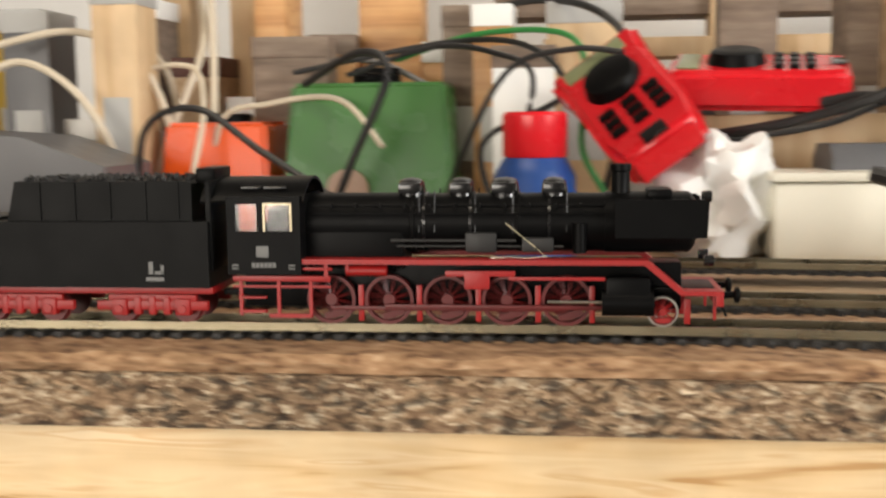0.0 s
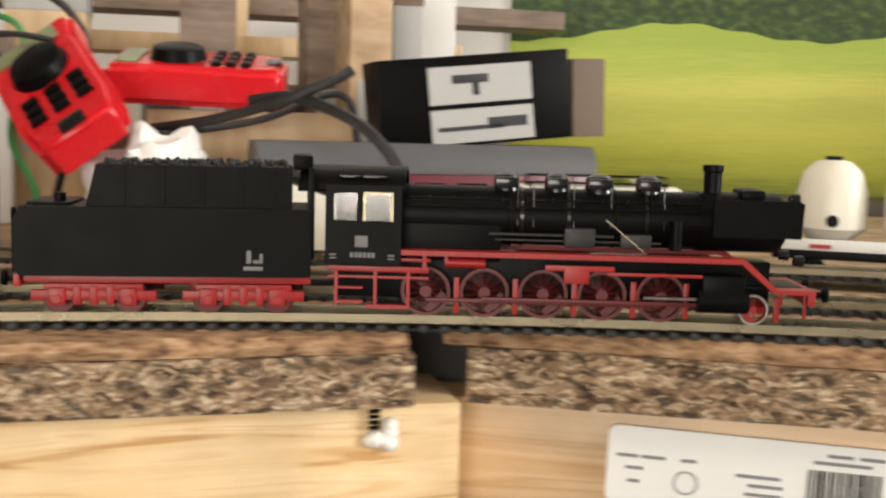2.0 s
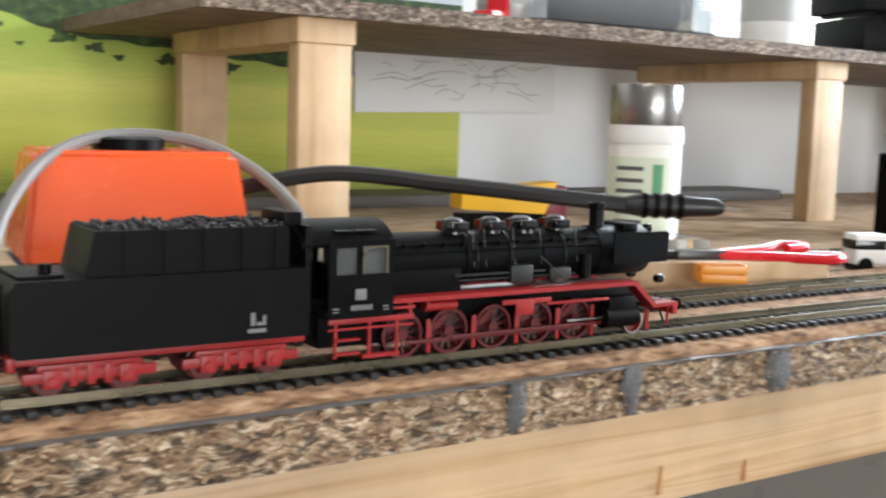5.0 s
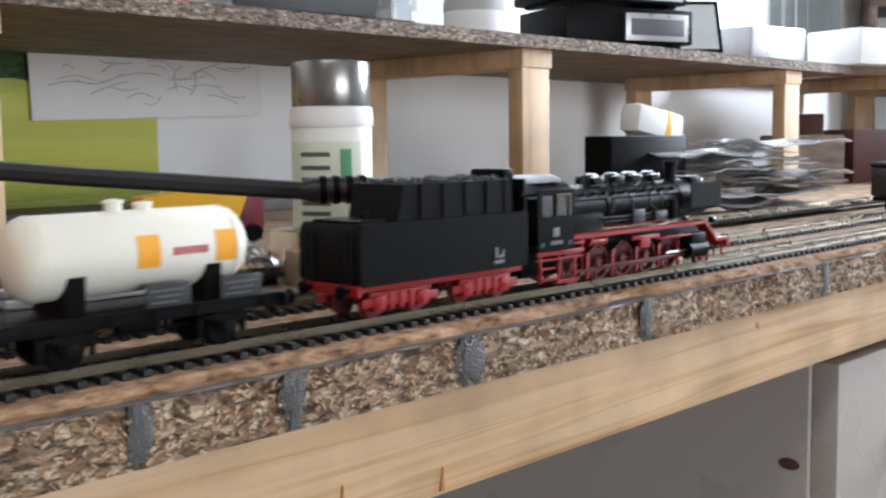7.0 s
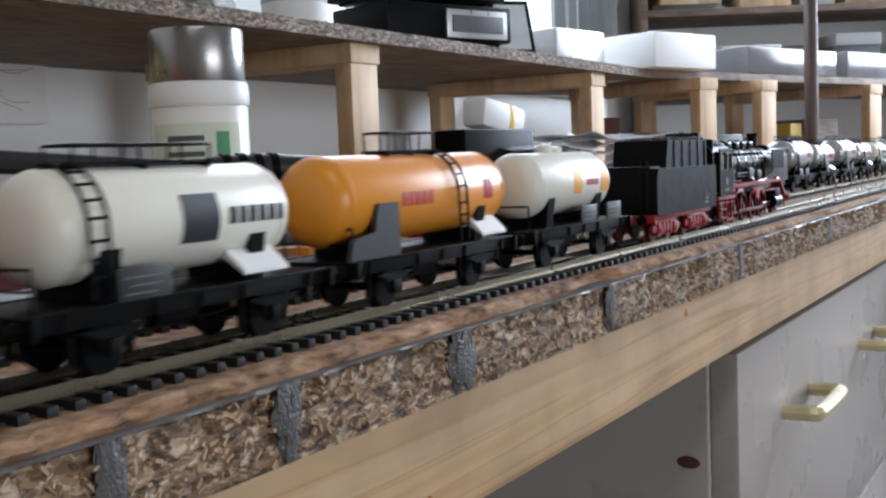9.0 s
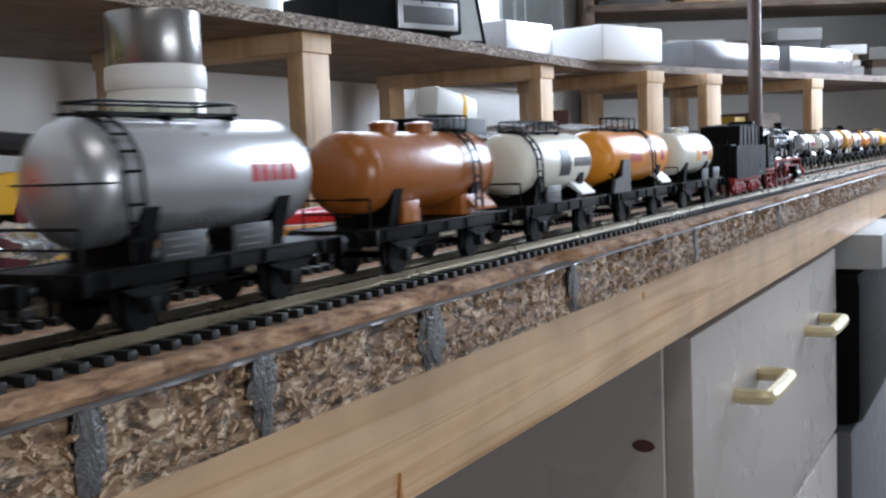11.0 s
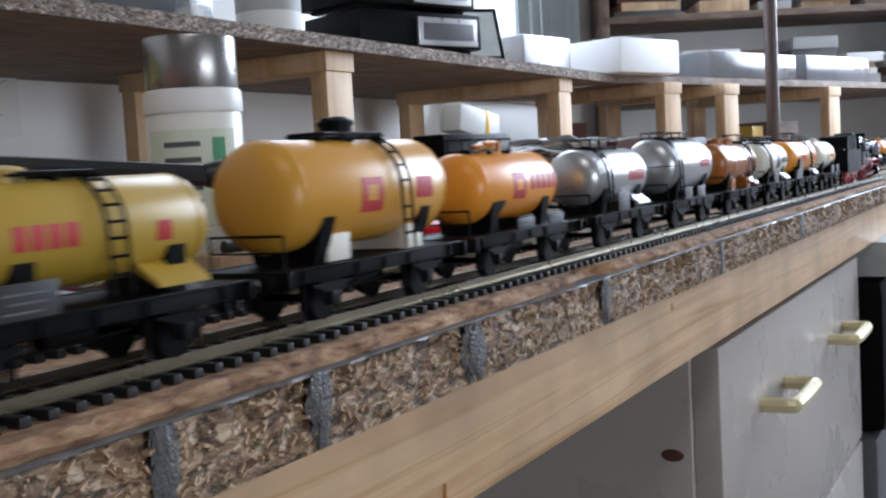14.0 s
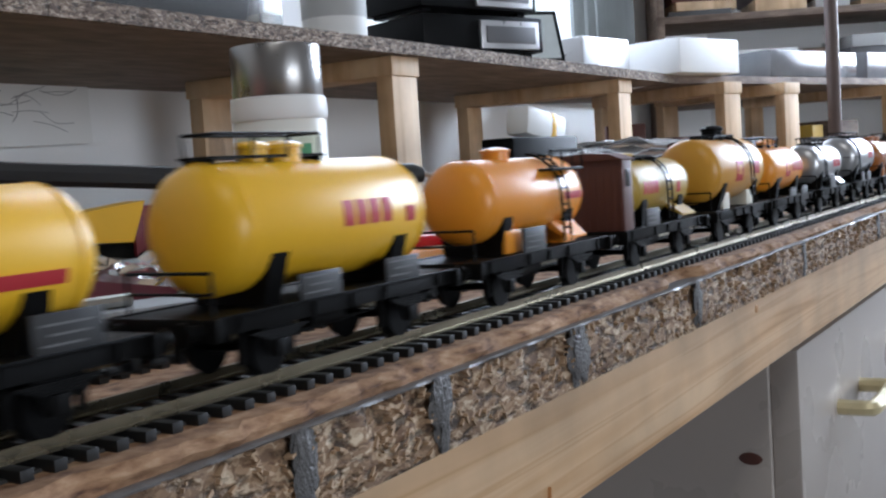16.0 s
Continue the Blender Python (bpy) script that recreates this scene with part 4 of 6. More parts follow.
def tank_wagon(color, label, r=11.0, half=37, zc=29.0, ladder=None, walkway=None, text=0, text_m=None, tsize=6.0, tx=0.0, tz=0.0, logos=(), dome=None, dome_m=None, cabin=False, skirt=None, plates=(-23, 23), plate_h=6.5, blocks=None, hoop=False, side_deck=None, end_box=False, wide_walk=False, middle=0.0, group="train of tank wagons"):
    e = thing("tank_wagon", label, "tank wagon", group=group)
    P = lambda name, bm, m, lab="": part(name, bm, m, e, lab, WMM)
    r = r * 1.03
    h0, h1 = -half + middle, half + middle
    left = [(0, 0.3), (0.25, r * 0.42), (0.9, r * 0.66), (2.0, r * 0.83), (3.6, r * 0.94), (5.6, r)]
    P("tank", spun(B(), [(h0 + a, q) for a, q in left] + [(middle, r)] + [(h1 - a, q) for a, q in reversed(left)], 48, "x", (0, 0, zc)), color)
    for x in (h0 + 5.8, h1 - 6.4):
        P("weld_seam", spun(B(), [(x, r), (x + 0.1, r + 0.18), (x + 0.5, r + 0.18), (x + 0.6, r)], 48, "x", (0, 0, zc), False), color)
    # underframe
    P("floor_plate", bx(B(), -43, 43, -11.5, 11.5, 12.6, 13.8, 0.2), WFRAME)
    for s in (-1, 1):
        P("sole_bar", bx(bx(B(), -43, 43, s * 12.6 - 0.25, s * 12.6 + 0.25, 10.2, 14, 0.1), -43, 43, s * 12.9 - 0.8, s * 12.9 + 0.8, 13.4, 14.0, 0.1), WFRAME)
        for x in (-36, -13, 0, 13, 36):
            P("rib", bx(B(), x - 0.4, x + 0.4, s * 13.1 - 0.4, s * 13.1 + 0.4, 10.4, 13.4), WFRAME)
        P("brake_rod", rod(B(), (-14, s * 7, 6.5), (14, s * 7, 7.5), 0.4, seg=6), WFRAME)
    P("brake_tank", rod(B(), (-8, -6, 8.6), (4, -6, 8.6), 2.2, seg=14), WFRAME)
    P("centre_beam", bx(B(), -30, 30, -2.5, 2.5, 9, 12.6), WFRAME)
    for x in (-43.4, 43.4):
        g = 1 if x > 0 else -1
        P("buffer_beam", bx(B(), x - 0.7, x + 0.7, -14.6, 14.6, 9.4, 13.8, 0.2), WFRAME)
        for s in (-1, 1):
            P("buffer", spun(B(), [(x + g * 0.6, 1.5), (x + g * 2.4, 1.4), (x + g * 2.5, 0.9), (x + g * 4.4, 0.9), (x + g * 4.6, 2.4), (x + g * 5.2, 2.3)], 16, "x", (0, s * 10, 11.5)), WFRAME)
        P("coupling", bx(bx(B(), min(x, x + g * 6), max(x, x + g * 6), -1, 1, 5.5, 7, 0.2), x + g * 5.4 - .6, x + g * 5.4 + .6, -3, 3, 5.5, 8.5, 0.2), BLACKG)
    for x in (-24, 24):
        for s in (-1, 1):
            bm = extruded(B(), [(x - 5.0, 10.4), (x - 2.2, 4), (x + 2.2, 4), (x + 5.0, 10.4)], s * 11.6 - 0.35, s * 11.6 + 0.35)
            bx(bm, x - 1.7, x + 1.7, s * 12.2 - 0.8, s * 12.2 + 0.8, 3.8, 7.4, 0.4)
            for k in range(4):
                bx(bm, x - 8.5 + 1.4 * k, x + 8.5 - 1.4 * k, s * 12.2 - 0.5, s * 12.2 + 0.5, 9.0 - 0.5 * k, 9.45 - 0.5 * k)
            P("axle_guard", bm, WFRAME)
            for d in (-7.4, 7.4):
                P("brake_shoe", bx(B(), x + d - 0.7, x + d + 0.7, s * 8.6 - 0.8, s * 8.6 + 0.8, 3, 9.6, 0.3), WFRAME)
        w = spun(spun(B(), [(-9.2, 5.3), (-7.4, 5.3), (-7.2, 6.0), (-6.8, 6.0)], 24, "y", (x, 0, 5.3)), [(6.8, 6.0), (7.2, 6.0), (7.4, 5.3), (9.2, 5.3)], 24, "y", (x, 0, 5.3))
        P("wheelset", rod(w, (x, -9, 5.3), (x, 9, 5.3), 1, seg=8), BLACK)
    for x in (h0 + half * 0.4, h1 - half * 0.4):
        P("saddle", extruded(B(), [(-9, 13.5), (9, 13.5), (r * 0.93, zc - r * 0.4), (-r * 0.93, zc - r * 0.4)], x - 2.6, x + 2.6, "x"), WFRAME)
    for x in plates:
        P("data_plate", bx(B(), x - 7, x + 7, -13.6, -13.0, 13.8, 13.8 + plate_h, 0.2), GREYPL, "dark grey plate on the sole bar")
        for k in range(3):
            P("print_bar", bx(B(), x - 5.5 + 1.5 * (k % 2), x + 3 + k, -13.72, -13.58, 15.0 + k * 1.6, 15.35 + k * 1.6), DIMP)
    if blocks:
        for x in (-17, 20):
            P("tank_foot", bx(B(), x - 5, x + 5, -10.5, 10.5, 14, zc - r * 0.72, 0.6), blocks, "pale tank foot")
    if end_box:
        P("end_plate", extruded(B(), [(h0 + 2, 13.8), (h0 + 25, 13.8), (h0 + 25, zc - 1), (h0 + 15, zc - 1), (h0 + 13.5, zc - r * 0.7), (h0 + 4, zc - r * 0.8)], -12.9, -11.4), GREYPL, "large dark plate before the tank's end")
    if skirt:
        x = h1 - 16
        P("skirt", extruded(B(), [(-r * 0.74, zc - r * 0.68), (-13.6, 16.2), (-13.6, 15.4), (-r * 0.62, zc - r * 0.80)], x - 7, x + 8, "x"), skirt, "flared plate below the tank")
    rail = B()
    for s in (-1, 1):
        rod(rail, (-41, s * 11, 14), (-41, s * 11, 22), 0.35, seg=6)
    rod(rail, (-41, -11, 22), (-41, 11, 22), 0.35, seg=6), rod(rail, (-41, -11, 18), (-41, 11, 18), 0.3, seg=6)
    P("end_railing", rail, WFRAME)
    top = zc + r
    if walkway:
        x0, x1, h = walkway
        yw = 5.2 if wide_walk else 4
        bm = B()
        for y in (-yw + 0.6, -yw / 2, 0, yw / 2, yw - 0.6):
            bx(bm, x0 - 2, x1 + 2, y - 0.5, y + 0.5, top + 0.5, top + 1.1)
        for x in (x0, (x0 + x1) / 2, x1):
            bx(bm, x - 0.5, x + 0.5, -yw, yw, top - 0.6, top + 0.6)
        P("walkway", bm, WFRAME)
        for s in (-1, 1):
            bm = rod(B(), (x0, s * (yw + 0.3), top + h), (x1, s * (yw + 0.3), top + h), 0.34, seg=6)
            for x in (x0, x1):
                rod(bm, (x, 0, top + h), (x, s * (yw + 0.3), top + h), 0.34, seg=6)
            P("hand_rail", bm, WFRAME)
            for i in range(4):
                x = x0 + (x1 - x0) * i / 3
                P("stanchion", rod(B(), (x, s * yw, top + 0.4), (x, s * (yw + 0.3), top + h), 0.3, seg=6), WFRAME)
    if ladder is not None:
        bm = B()
        pts = [(-(r + 1.2) * math.sin(a), zc + (r + 1.2) * math.cos(a)) for a in [radians(8 + 82 * i / 10) for i in range(11)]] + [(-(r + 1.6), 15)]
        for dx in (-2.4, 2.4):
            for (y0, z0), (y1, z1) in zip(pts, pts[1:]):
                rod(bm, (ladder + dx, y0, z0), (ladder + dx, y1, z1), 0.4, seg=5)
        for y0, z0 in pts[1:-1:2]:
            rod(bm, (ladder - 2.4, y0, z0), (ladder + 2.4, y0, z0), 0.36, seg=5)
        for z in (26, 22.5, 19):
            if z < zc - 1:
                rod(bm, (ladder - 2.4, -(r + 1.5), z), (ladder + 2.4, -(r + 1.5), z), 0.36, seg=5)
        P("ladder", bm, WFRAME)
    if hoop:
        bm = B()
        for k in range(13):
            a0, a1 = radians(-90 + 15 * k), radians(-75 + 15 * k)
            if k < 12:
                rod(bm, (h0 + 4 - 5 * math.cos(a0), (r + 1) * math.sin(a0), zc), (h0 + 4 - 5 * math.cos(a1), (r + 1) * math.sin(a1), zc), 0.25, seg=5)
        P("hand_hoop", bm, WFRAME)
    if side_deck:
        x0, x1 = side_deck
        zd = zc + r * 0.62
        P("side_deck", bx(B(), x0, x1, -r - 1.8, -r * 0.72, zd, zd + 0.8, 0.1), WFRAME)
        bm = rod(B(), (x0, -r - 1.6, zd + 6), (x1, -r - 1.6, zd + 6), 0.35, seg=6)
        for i in range(4):
            x = x0 + (x1 - x0) * i / 3
            rod(bm, (x, -r - 1.6, zd), (x, -r - 1.6, zd + 6), 0.35, seg=6)
        P("deck_railing", bm, WFRAME)
    for x, rr, hh in dome or ():
        P("filler_dome", spun(B(), [(top - 2, rr), (top + hh * 0.6, rr), (top + hh * 0.62, rr * 1.12), (top + hh * 0.8, rr * 1.12), (top + hh, rr * 0.75), (top + hh + 0.3, 0.2)], 20, "z", (x, 0, 0)), dome_m or color)
        P("dome_bolt", bx(B(), x - rr * 1.3, x + rr * 1.3, -0.5, 0.5, top + hh * 0.75, top + hh * 0.95, 0.1), dome_m or color)
    if cabin:
        bm = bx(B(), -42, -33, -13, 13, 14, 38.5, 0.4)
        for y in range(-12, 13, 3):
            bx(bm, -42.3, -41.9, y - 0.2, y + 0.2, 14.5, 38)
        P("brakeman_cabin", bm, BROWN, "dark brown brakeman's cabin")
        P("cabin_roof", extruded(B(), [(-14, 38.4), (14, 38.4), (9, 40.4), (0, 41.2), (-9, 40.4)], -43.5, -31.5, "x"), BROWN)
        P("cabin_window", bx(B(), -39.5, -35.5, -13.2, -12.8, 29, 35, 0.1), BLACKG)
    if text:
        step = tsize * 0.74
        for c in range(text):
            x0 = tx + (c - text / 2) * step
            P("word_bar", on_tank(B(), x0 + tsize * 0.1, x0 + step - tsize * 0.1, tz - tsize * 0.42, tz + tsize * 0.42, r, zc, 0.12), text_m, "plain printed bar")
    for lx, lz, lw, lh, lm in logos:
        P("emblem", on_tank(B(), lx - lw / 2, lx + lw / 2, lz - lh / 2, lz + lh / 2, r, zc, 0.15), lm, "plain coloured emblem")
    return e


loco, loco_wheels = steam_engine()
tender = tender_car()
TRAIN = [
    tank_wagon(CREAM, "cream tank wagon with orange prints, first behind the tender", 11, 35, 28.5, dome=((-4, 2.4, 3), (5, 2.4, 2)), text=6, text_m=REDPR, tsize=2.6, tx=13, tz=0, logos=((0, 0.5, 7, 9, ORPRINT), (25, 0.5, 7, 9, ORPRINT)), plates=(4, 28)),
    tank_wagon(ORANGE, "orange tank wagon with small red print and a dark end plate", 11.5, 46.5, 29, ladder=13, walkway=(-12, 12, 6), text=5, text_m=REDPR, tsize=4.6, tx=-10, tz=-0.5, logos=((31, 0.5, 5, 6, REDPR),), skirt=WHITEP, plates=(), end_box=True),
    tank_wagon(CREAM, "cream tank wagon with a black square emblem and ladder", 11, 36, 28.5, ladder=-26, walkway=(-24, 14, 4.5), text=6, text_m=BLUEBLK, tsize=4.4, tx=21, logos=((3, 0, 11, 10.5, BLUEBLK), (3, 0.6, 6, 5, GREYPL)), skirt=WHITEP, plates=(-16,)),
    tank_wagon(AMBER, "amber-brown tank wagon with two small domes", 11.5, 42, 29, ladder=22, walkway=(20, 33, 5), dome=((-14, 4, 3), (8, 4, 3)), skirt=AMBER, blocks=AMBER, plates=()),
    tank_wagon(SILVER, "large silver tank wagon with red lettering and ladder", 12.8, 37.5, 30.5, ladder=-29, walkway=(-28, 14, 3.2), wide_walk=True, text=5, text_m=REDPR, tsize=4.8, tx=18, tz=0.5, hoop=True, plates=(-15, 8), plate_h=6),
    tank_wagon(SILVER, "silver tank wagon with red lettering and pale skirt plate", 11.2, 34.5, 28.5, ladder=-21, walkway=(-20, 12, 4.0), text=5, text_m=REDPR, tsize=5.6, tx=15, skirt=SILVER, plates=(-8,), plate_h=8),
    tank_wagon(ORANGE, "orange tank wagon with red emblem and lettering", 11.2, 33.6, 28.5, walkway=(-24, 6, 4.5), dome=((-10, 2.6, 3), (-2, 4, 4)), text=5, text_m=REDPR, tsize=6.4, tx=17, tz=1, logos=((-3, 0, 9.5, 9, REDPR), (-3, 0.3, 5, 3.4, ORANGE), (-16, -7, 6, 5, BLUEBLK)), plates=(-4, 22), plate_h=4),
    tank_wagon(MUSTARD, "bulky mustard tank wagon with black ladder and red print", 13.5, 40, 31, ladder=10, walkway=(-14, 14, 1.5), wide_walk=True, dome=((0, 4.6, 6),), dome_m=WFRAME, logos=((-5, -1, 10, 9, REDPR), (-5, -0.5, 5, 4, MUSTARD), (22, 0, 9, 6, REDPR)), blocks=CREAM, plates=()),
    tank_wagon(OLIVE, "olive-yellow tank wagon with brown brakeman's cabin", 10.2, 32.5, 27.5, ladder=8, walkway=(-8, 10, 1.2), logos=((22, -1, 4, 4, REDPR),), text=4, text_m=REDPR, tsize=5.4, tx=-8, cabin=True, dome=((-8, 3.6, 2.5),), skirt=OLIVE, plates=(-16,), middle=6.5),
    tank_wagon(ORANGE, "orange tank wagon with black ladder and small platform", 11.4, 33.8, 29, ladder=13, side_deck=(4, 26), dome=((-6, 4, 3.2),), logos=((22, -0.5, 13, 2.2, REDPR),), skirt=ORANGE, blocks=ORANGE, plates=(-10,), plate_h=7),
    tank_wagon(YELLOW, "bright yellow tank wagon with red lettering", 13, 36.5, 29.5, walkway=(-30, 4, 5.5), dome=((-14, 3.2, 4), (-5, 4.4, 4)), text=4, text_m=REDPR, tsize=6.6, tx=8, tz=1, logos=((25, -0.5, 3.6, 3.6, REDPR),), plates=(-11, 20), plate_h=5.5),
    tank_wagon(YELLOW, "yellow-orange tank wagon with a red stripe", 11.8, 37.5, 28.5, dome=((0, 4, 4),), logos=((16, -3, 24, 2.4, REDPR),), plates=(26,)),
]
LENGTH = 0.1092
# small offsets, fitted so that each wagon lines up in the camera's view
SHIFT = (-0.003, -0.003, 0.0, 0.0, -0.003, -0.004, -0.006, 0.001, 0.001, 0.0, 0.002, 0.001)

# ---- wooden shelf over the tracks ----
bm = bx(B(), 0.30, 1.70, 0.412, YW - 0.004, 0.1625, 0.1745)
solo("shelf_board", bm, SHELFW, "long grey-brown chipboard shelf over the tracks", "shelf")
rough_board("shelf_edge", 0.30, 1.70, 0.405, 0.412, 0.1622, 0.1748, EDGEW, "crumbly worn front edge of the shelf", 0.0008, seed=21)
rough_board("shelf_board", 0.0, 1.35, 0.0, 0.35, 0.1625, 0.1745, SHELFW, "corner shelf of worn chipboard turning along the end wall", 0.0008, pose(1.70, 0.405, 0, 0, 0, -18), seed=22)


def post_frame(x, y0, y1, rz=0):
    t = thing("shelf_support", "planed timber posts and cross bar under the shelf", "support", (x, y0, 0.0019), rz, "shelf supports")
    d = y1 - y0
    part("post", bx(B(), 0, 0.043, 0, 0.018, 0, 0.1425, 0.001), POSTW, t)
    part("post", bx(B(), 0, 0.043, d, d + 0.018, 0, 0.1425, 0.001), POSTW, t)
    part("cross_bar", bx(B(), -0.002, 0.045, -0.002, d + 0.020, 0.1425, 0.1605, 0.001), POSTW, t)
    return t


for x in (0.378, 0.943, 1.497):
    post_frame(x, 0.419, 0.655)
post_frame(1.765, 0.355, 0.6, -18)
post_frame(1.93, 0.305, 0.55, -18)
post_frame(2.3, 0.2, 0.5, -18)
solo("steel_pole", rod(B(), (0, 0, 0.0018), (0, 0, 0.31), 0.011, seg=16), mat("dark_brown_pole", (0.10, 0.07, 0.06), 0.5, 0.3), "dark upright pole standing on the layout", "pole", (1.97, 0.235, 0))


# ---- motion ----
WAY = ((0, -0.446), (2.5, -0.134), (5, 0.183), (7.4, 0.492), (9, 0.683), (11.3, 0.959), (13, 1.168), (14.5, 1.357), (16, 1.550))


def s_of(t):
    """Way of the locomotive's rearmost driving axle along the track."""
    k = max(i for i in range(len(WAY) - 1) if WAY[i][0] <= t + 1e-9)
    (t0, a), (t1, b) = WAY[k], WAY[k + 1]

    def pace(i):
        p, q = WAY[max(i - 1, 0)], WAY[min(i + 1, len(WAY) - 1)]
        return (q[1] - p[1]) / (q[0] - p[0])

    h, u = t1 - t0, (t - t0) / (t1 - t0)
    return a + (b - a) * (3 * u * u - 2 * u ** 3) + h * (pace(k) * (u - 2 * u * u + u ** 3) + pace(k + 1) * (u ** 3 - u * u))


def on_track(s, back, front, middle):
    """Pose of a vehicle whose outer axles lie back and front of its origin."""
    a, b = line_at(s + back), line_at(s + front)
    h = math.atan2(b[1] - a[1], b[0] - a[0])
    k = (middle - back) / (front - back)
    return pose(a[0] + (b[0] - a[0]) * k, a[1] + (b[1] - a[1]) * k, ZR, 0, 0, math.degrees(h))


def motions():
    times = [i * 0.4 for i in range(41)]
    walk(loco, [(t, on_track(s_of(t), 0.0, 0.095, 0.0)) for t in times])
    walk(tender, [(t, on_track(s_of(t) - 0.0825, -0.03, 0.03, 0.0)) for t in times])
    first = -0.204
    for k, w in enumerate(TRAIN):
        walk(w, [(t, on_track(s_of(t) + first - LENGTH * k + SHIFT[k], -0.026, 0.026, 0.0)) for t in times])
    steps = [i / 15 for i in range(241)]
    for wheel, dia, x in loco_wheels:
        r = dia / 2 * MMS
        walk(wheel, [(t, pose(x * MMS, 0, r, 0, math.degrees((s_of(t) + 1) / r) % 360, 0)) for t in steps])


# ---- parked vehicles ----
for k, (i, x) in enumerate(((4, 1.16), (5, 1.27), (4, 1.38), (5, 1.49), (2, 1.60), (4, 1.71), (7, 1.82), (5, 1.93), (6, 2.04), (4, 2.15), (10, 2.26), (5, 2.37))):
    c = copy_thing(TRAIN[i], pose(x, YT + 0.058, ZR))
    tagged(c, "tank wagon standing still on the second track", group="parked tank wagons")
VANB = mat("dark_van_plastic", (0.03, 0.022, 0.02), 0.3, 0, 0.2)
van = thing("goods_van", "dark glossy goods van standing on the second track", "wagon", (1.045, YT + 0.058, ZR))
part("body", bx(B(), -0.048, 0.048, -0.015, 0.015, 0.013, 0.036, 0.002), VANB, van)
part("roof", bx(B(), -0.05, 0.05, -0.016, 0.016, 0.036, 0.041, 0.003), BLACKG, van)
part("chassis", bx(B(), -0.05, 0.05, -0.012, 0.012, 0.009, 0.013, 0.001), WFRAME, van)
for x in (-0.028, 0.028):
    part("wheelset", spun(B(), [(-0.009, 0.0055), (-0.007, 0.0055), (-0.0068, 0.002), (0.0068, 0.002), (0.007, 0.0055), (0.009, 0.0055)], 20, "y", (x, 0, 0.0055)), BLACK, van)

siding_wagon = tank_wagon(CREAM, "cream tank wagon with a red stripe standing on a siding", 11.5, 40, 29, walkway=(-30, 30, 4), dome=((20, 4, 3),), logos=((-16, 0, 34, 8, REDPR),), group="parked tank wagons")
siding_wagon.matrix_world = pose(-0.107, 0.168, 0.0019 + 0.0005, 0, 0, 14)
silo = thing("silo_wagon", "white cement silo wagon with two round tanks", "silo wagon", (0.026, 0.205, 0.0022), -6)
for x in (-0.0205, 0.0205):
    part("silo", spun(B(), [(0.016, 0.006), (0.026, 0.0165), (0.043, 0.0165), (0.053, 0.0135), (0.058, 0.008), (0.059, 0.002)], 28, "z", (x, 0, 0)), CREAM, silo, "white rounded silo")
    part("hatch", spun(B(), [(0.0585, 0.004), (0.0605, 0.004)], 14, "z", (x, 0, 0)), WFRAME, silo)
    part("round_badge", rod(B(), (x, -0.0172, 0.03), (x, -0.0155, 0.03), 0.003, seg=14), WFRAME, silo)
part("chassis", bx(B(), -0.047, 0.047, -0.013, 0.013, 0.011, 0.0155, 0.0006), WFRAME, silo)
part("name_board", bx(B(), -0.044, 0.044, -0.0142, -0.0132, 0.0155, 0.021, 0.0002), WHITEP, silo)
part("stripe", bx(B(), -0.03, -0.02, -0.0145, -0.0143, 0.0165, 0.0185), REDPR, silo)
for x in (-0.027, 0.027):
    part("wheelset", spun(B(), [(-0.009, 0.0055), (-0.007, 0.0055), (-0.0068, 0.002), (0.0068, 0.002), (0.007, 0.0055), (0.009, 0.0055)], 20, "y", (x, 0, 0.0055)), BLACK, silo)
flat = thing("flat_wagon", "grey flat wagon frame parked on the second track", "flat wagon", (0.262, YT + 0.09, ZR - 0.005), -14)
part("deck", bx(B(), -0.06, 0.07, -0.011, 0.011, 0.011, 0.0135, 0.0005), mat("grey_deck", (0.36, 0.37, 0.38), 0.5, 0.2), flat)
part("rod_load", rod(B(), (-0.05, -0.004, 0.0155), (0.05, -0.004, 0.0155), 0.002, seg=8), STEEL, flat, "bright threaded steel rod")
for x in (-0.045, 0.005, 0.058):
    part("wheel", spun(B(), [(-0.009, 0.0055), (-0.007, 0.0055), (-0.0068, 0.002), (0.0068, 0.002), (0.007, 0.0055), (0.009, 0.0055)], 20, "y", (x, 0, 0.0065)), BLACK, flat)
MAROON = mat("maroon_plastic", (0.16, 0.02, 0.035), 0.35, 0, 0.15)
GREYP = mat("grey_plastic", (0.10, 0.10, 0.105), 0.4, 0, 0.15)
coach = thing("passenger_coach", "maroon and grey model coach among the clutter", "coach", (-0.21, 0.278, 0.0015), 28)
part("body", bx(B(), -0.1, 0.1, -0.017, 0.017, 0.014, 0.043, 0.001), MAROON, coach)
part("roof", extruded(B(), [(-0.018, 0.043), (0.018, 0.043), (0.018, 0.052), (0.012, 0.06), (-0.012, 0.06), (-0.018, 0.052)], -0.101, 0.101, "x"), GREYP, coach)
part("sole_bar", bx(B(), -0.1, 0.1, -0.0155, 0.0155, 0.009, 0.014, 0.0005), GREYP, coach)
for x in (-0.07, 0.07):
    part("bogie", bx(B(), x - 0.02, x + 0.02, -0.013, 0.013, 0.0, 0.009, 0.001), BLACK, coach)
for k in range(7):
    part("coach_window", bx(B(), -0.09 + k * 0.026, -0.072 + k * 0.026, -0.0174, -0.0168, 0.028, 0.038), BLACKG, coach)
pk = thing("tool_box_carton", "black cardboard tool carton with printed pale panels", "carton", (-0.188, 0.302, 0.0615), 25, ry=-6)
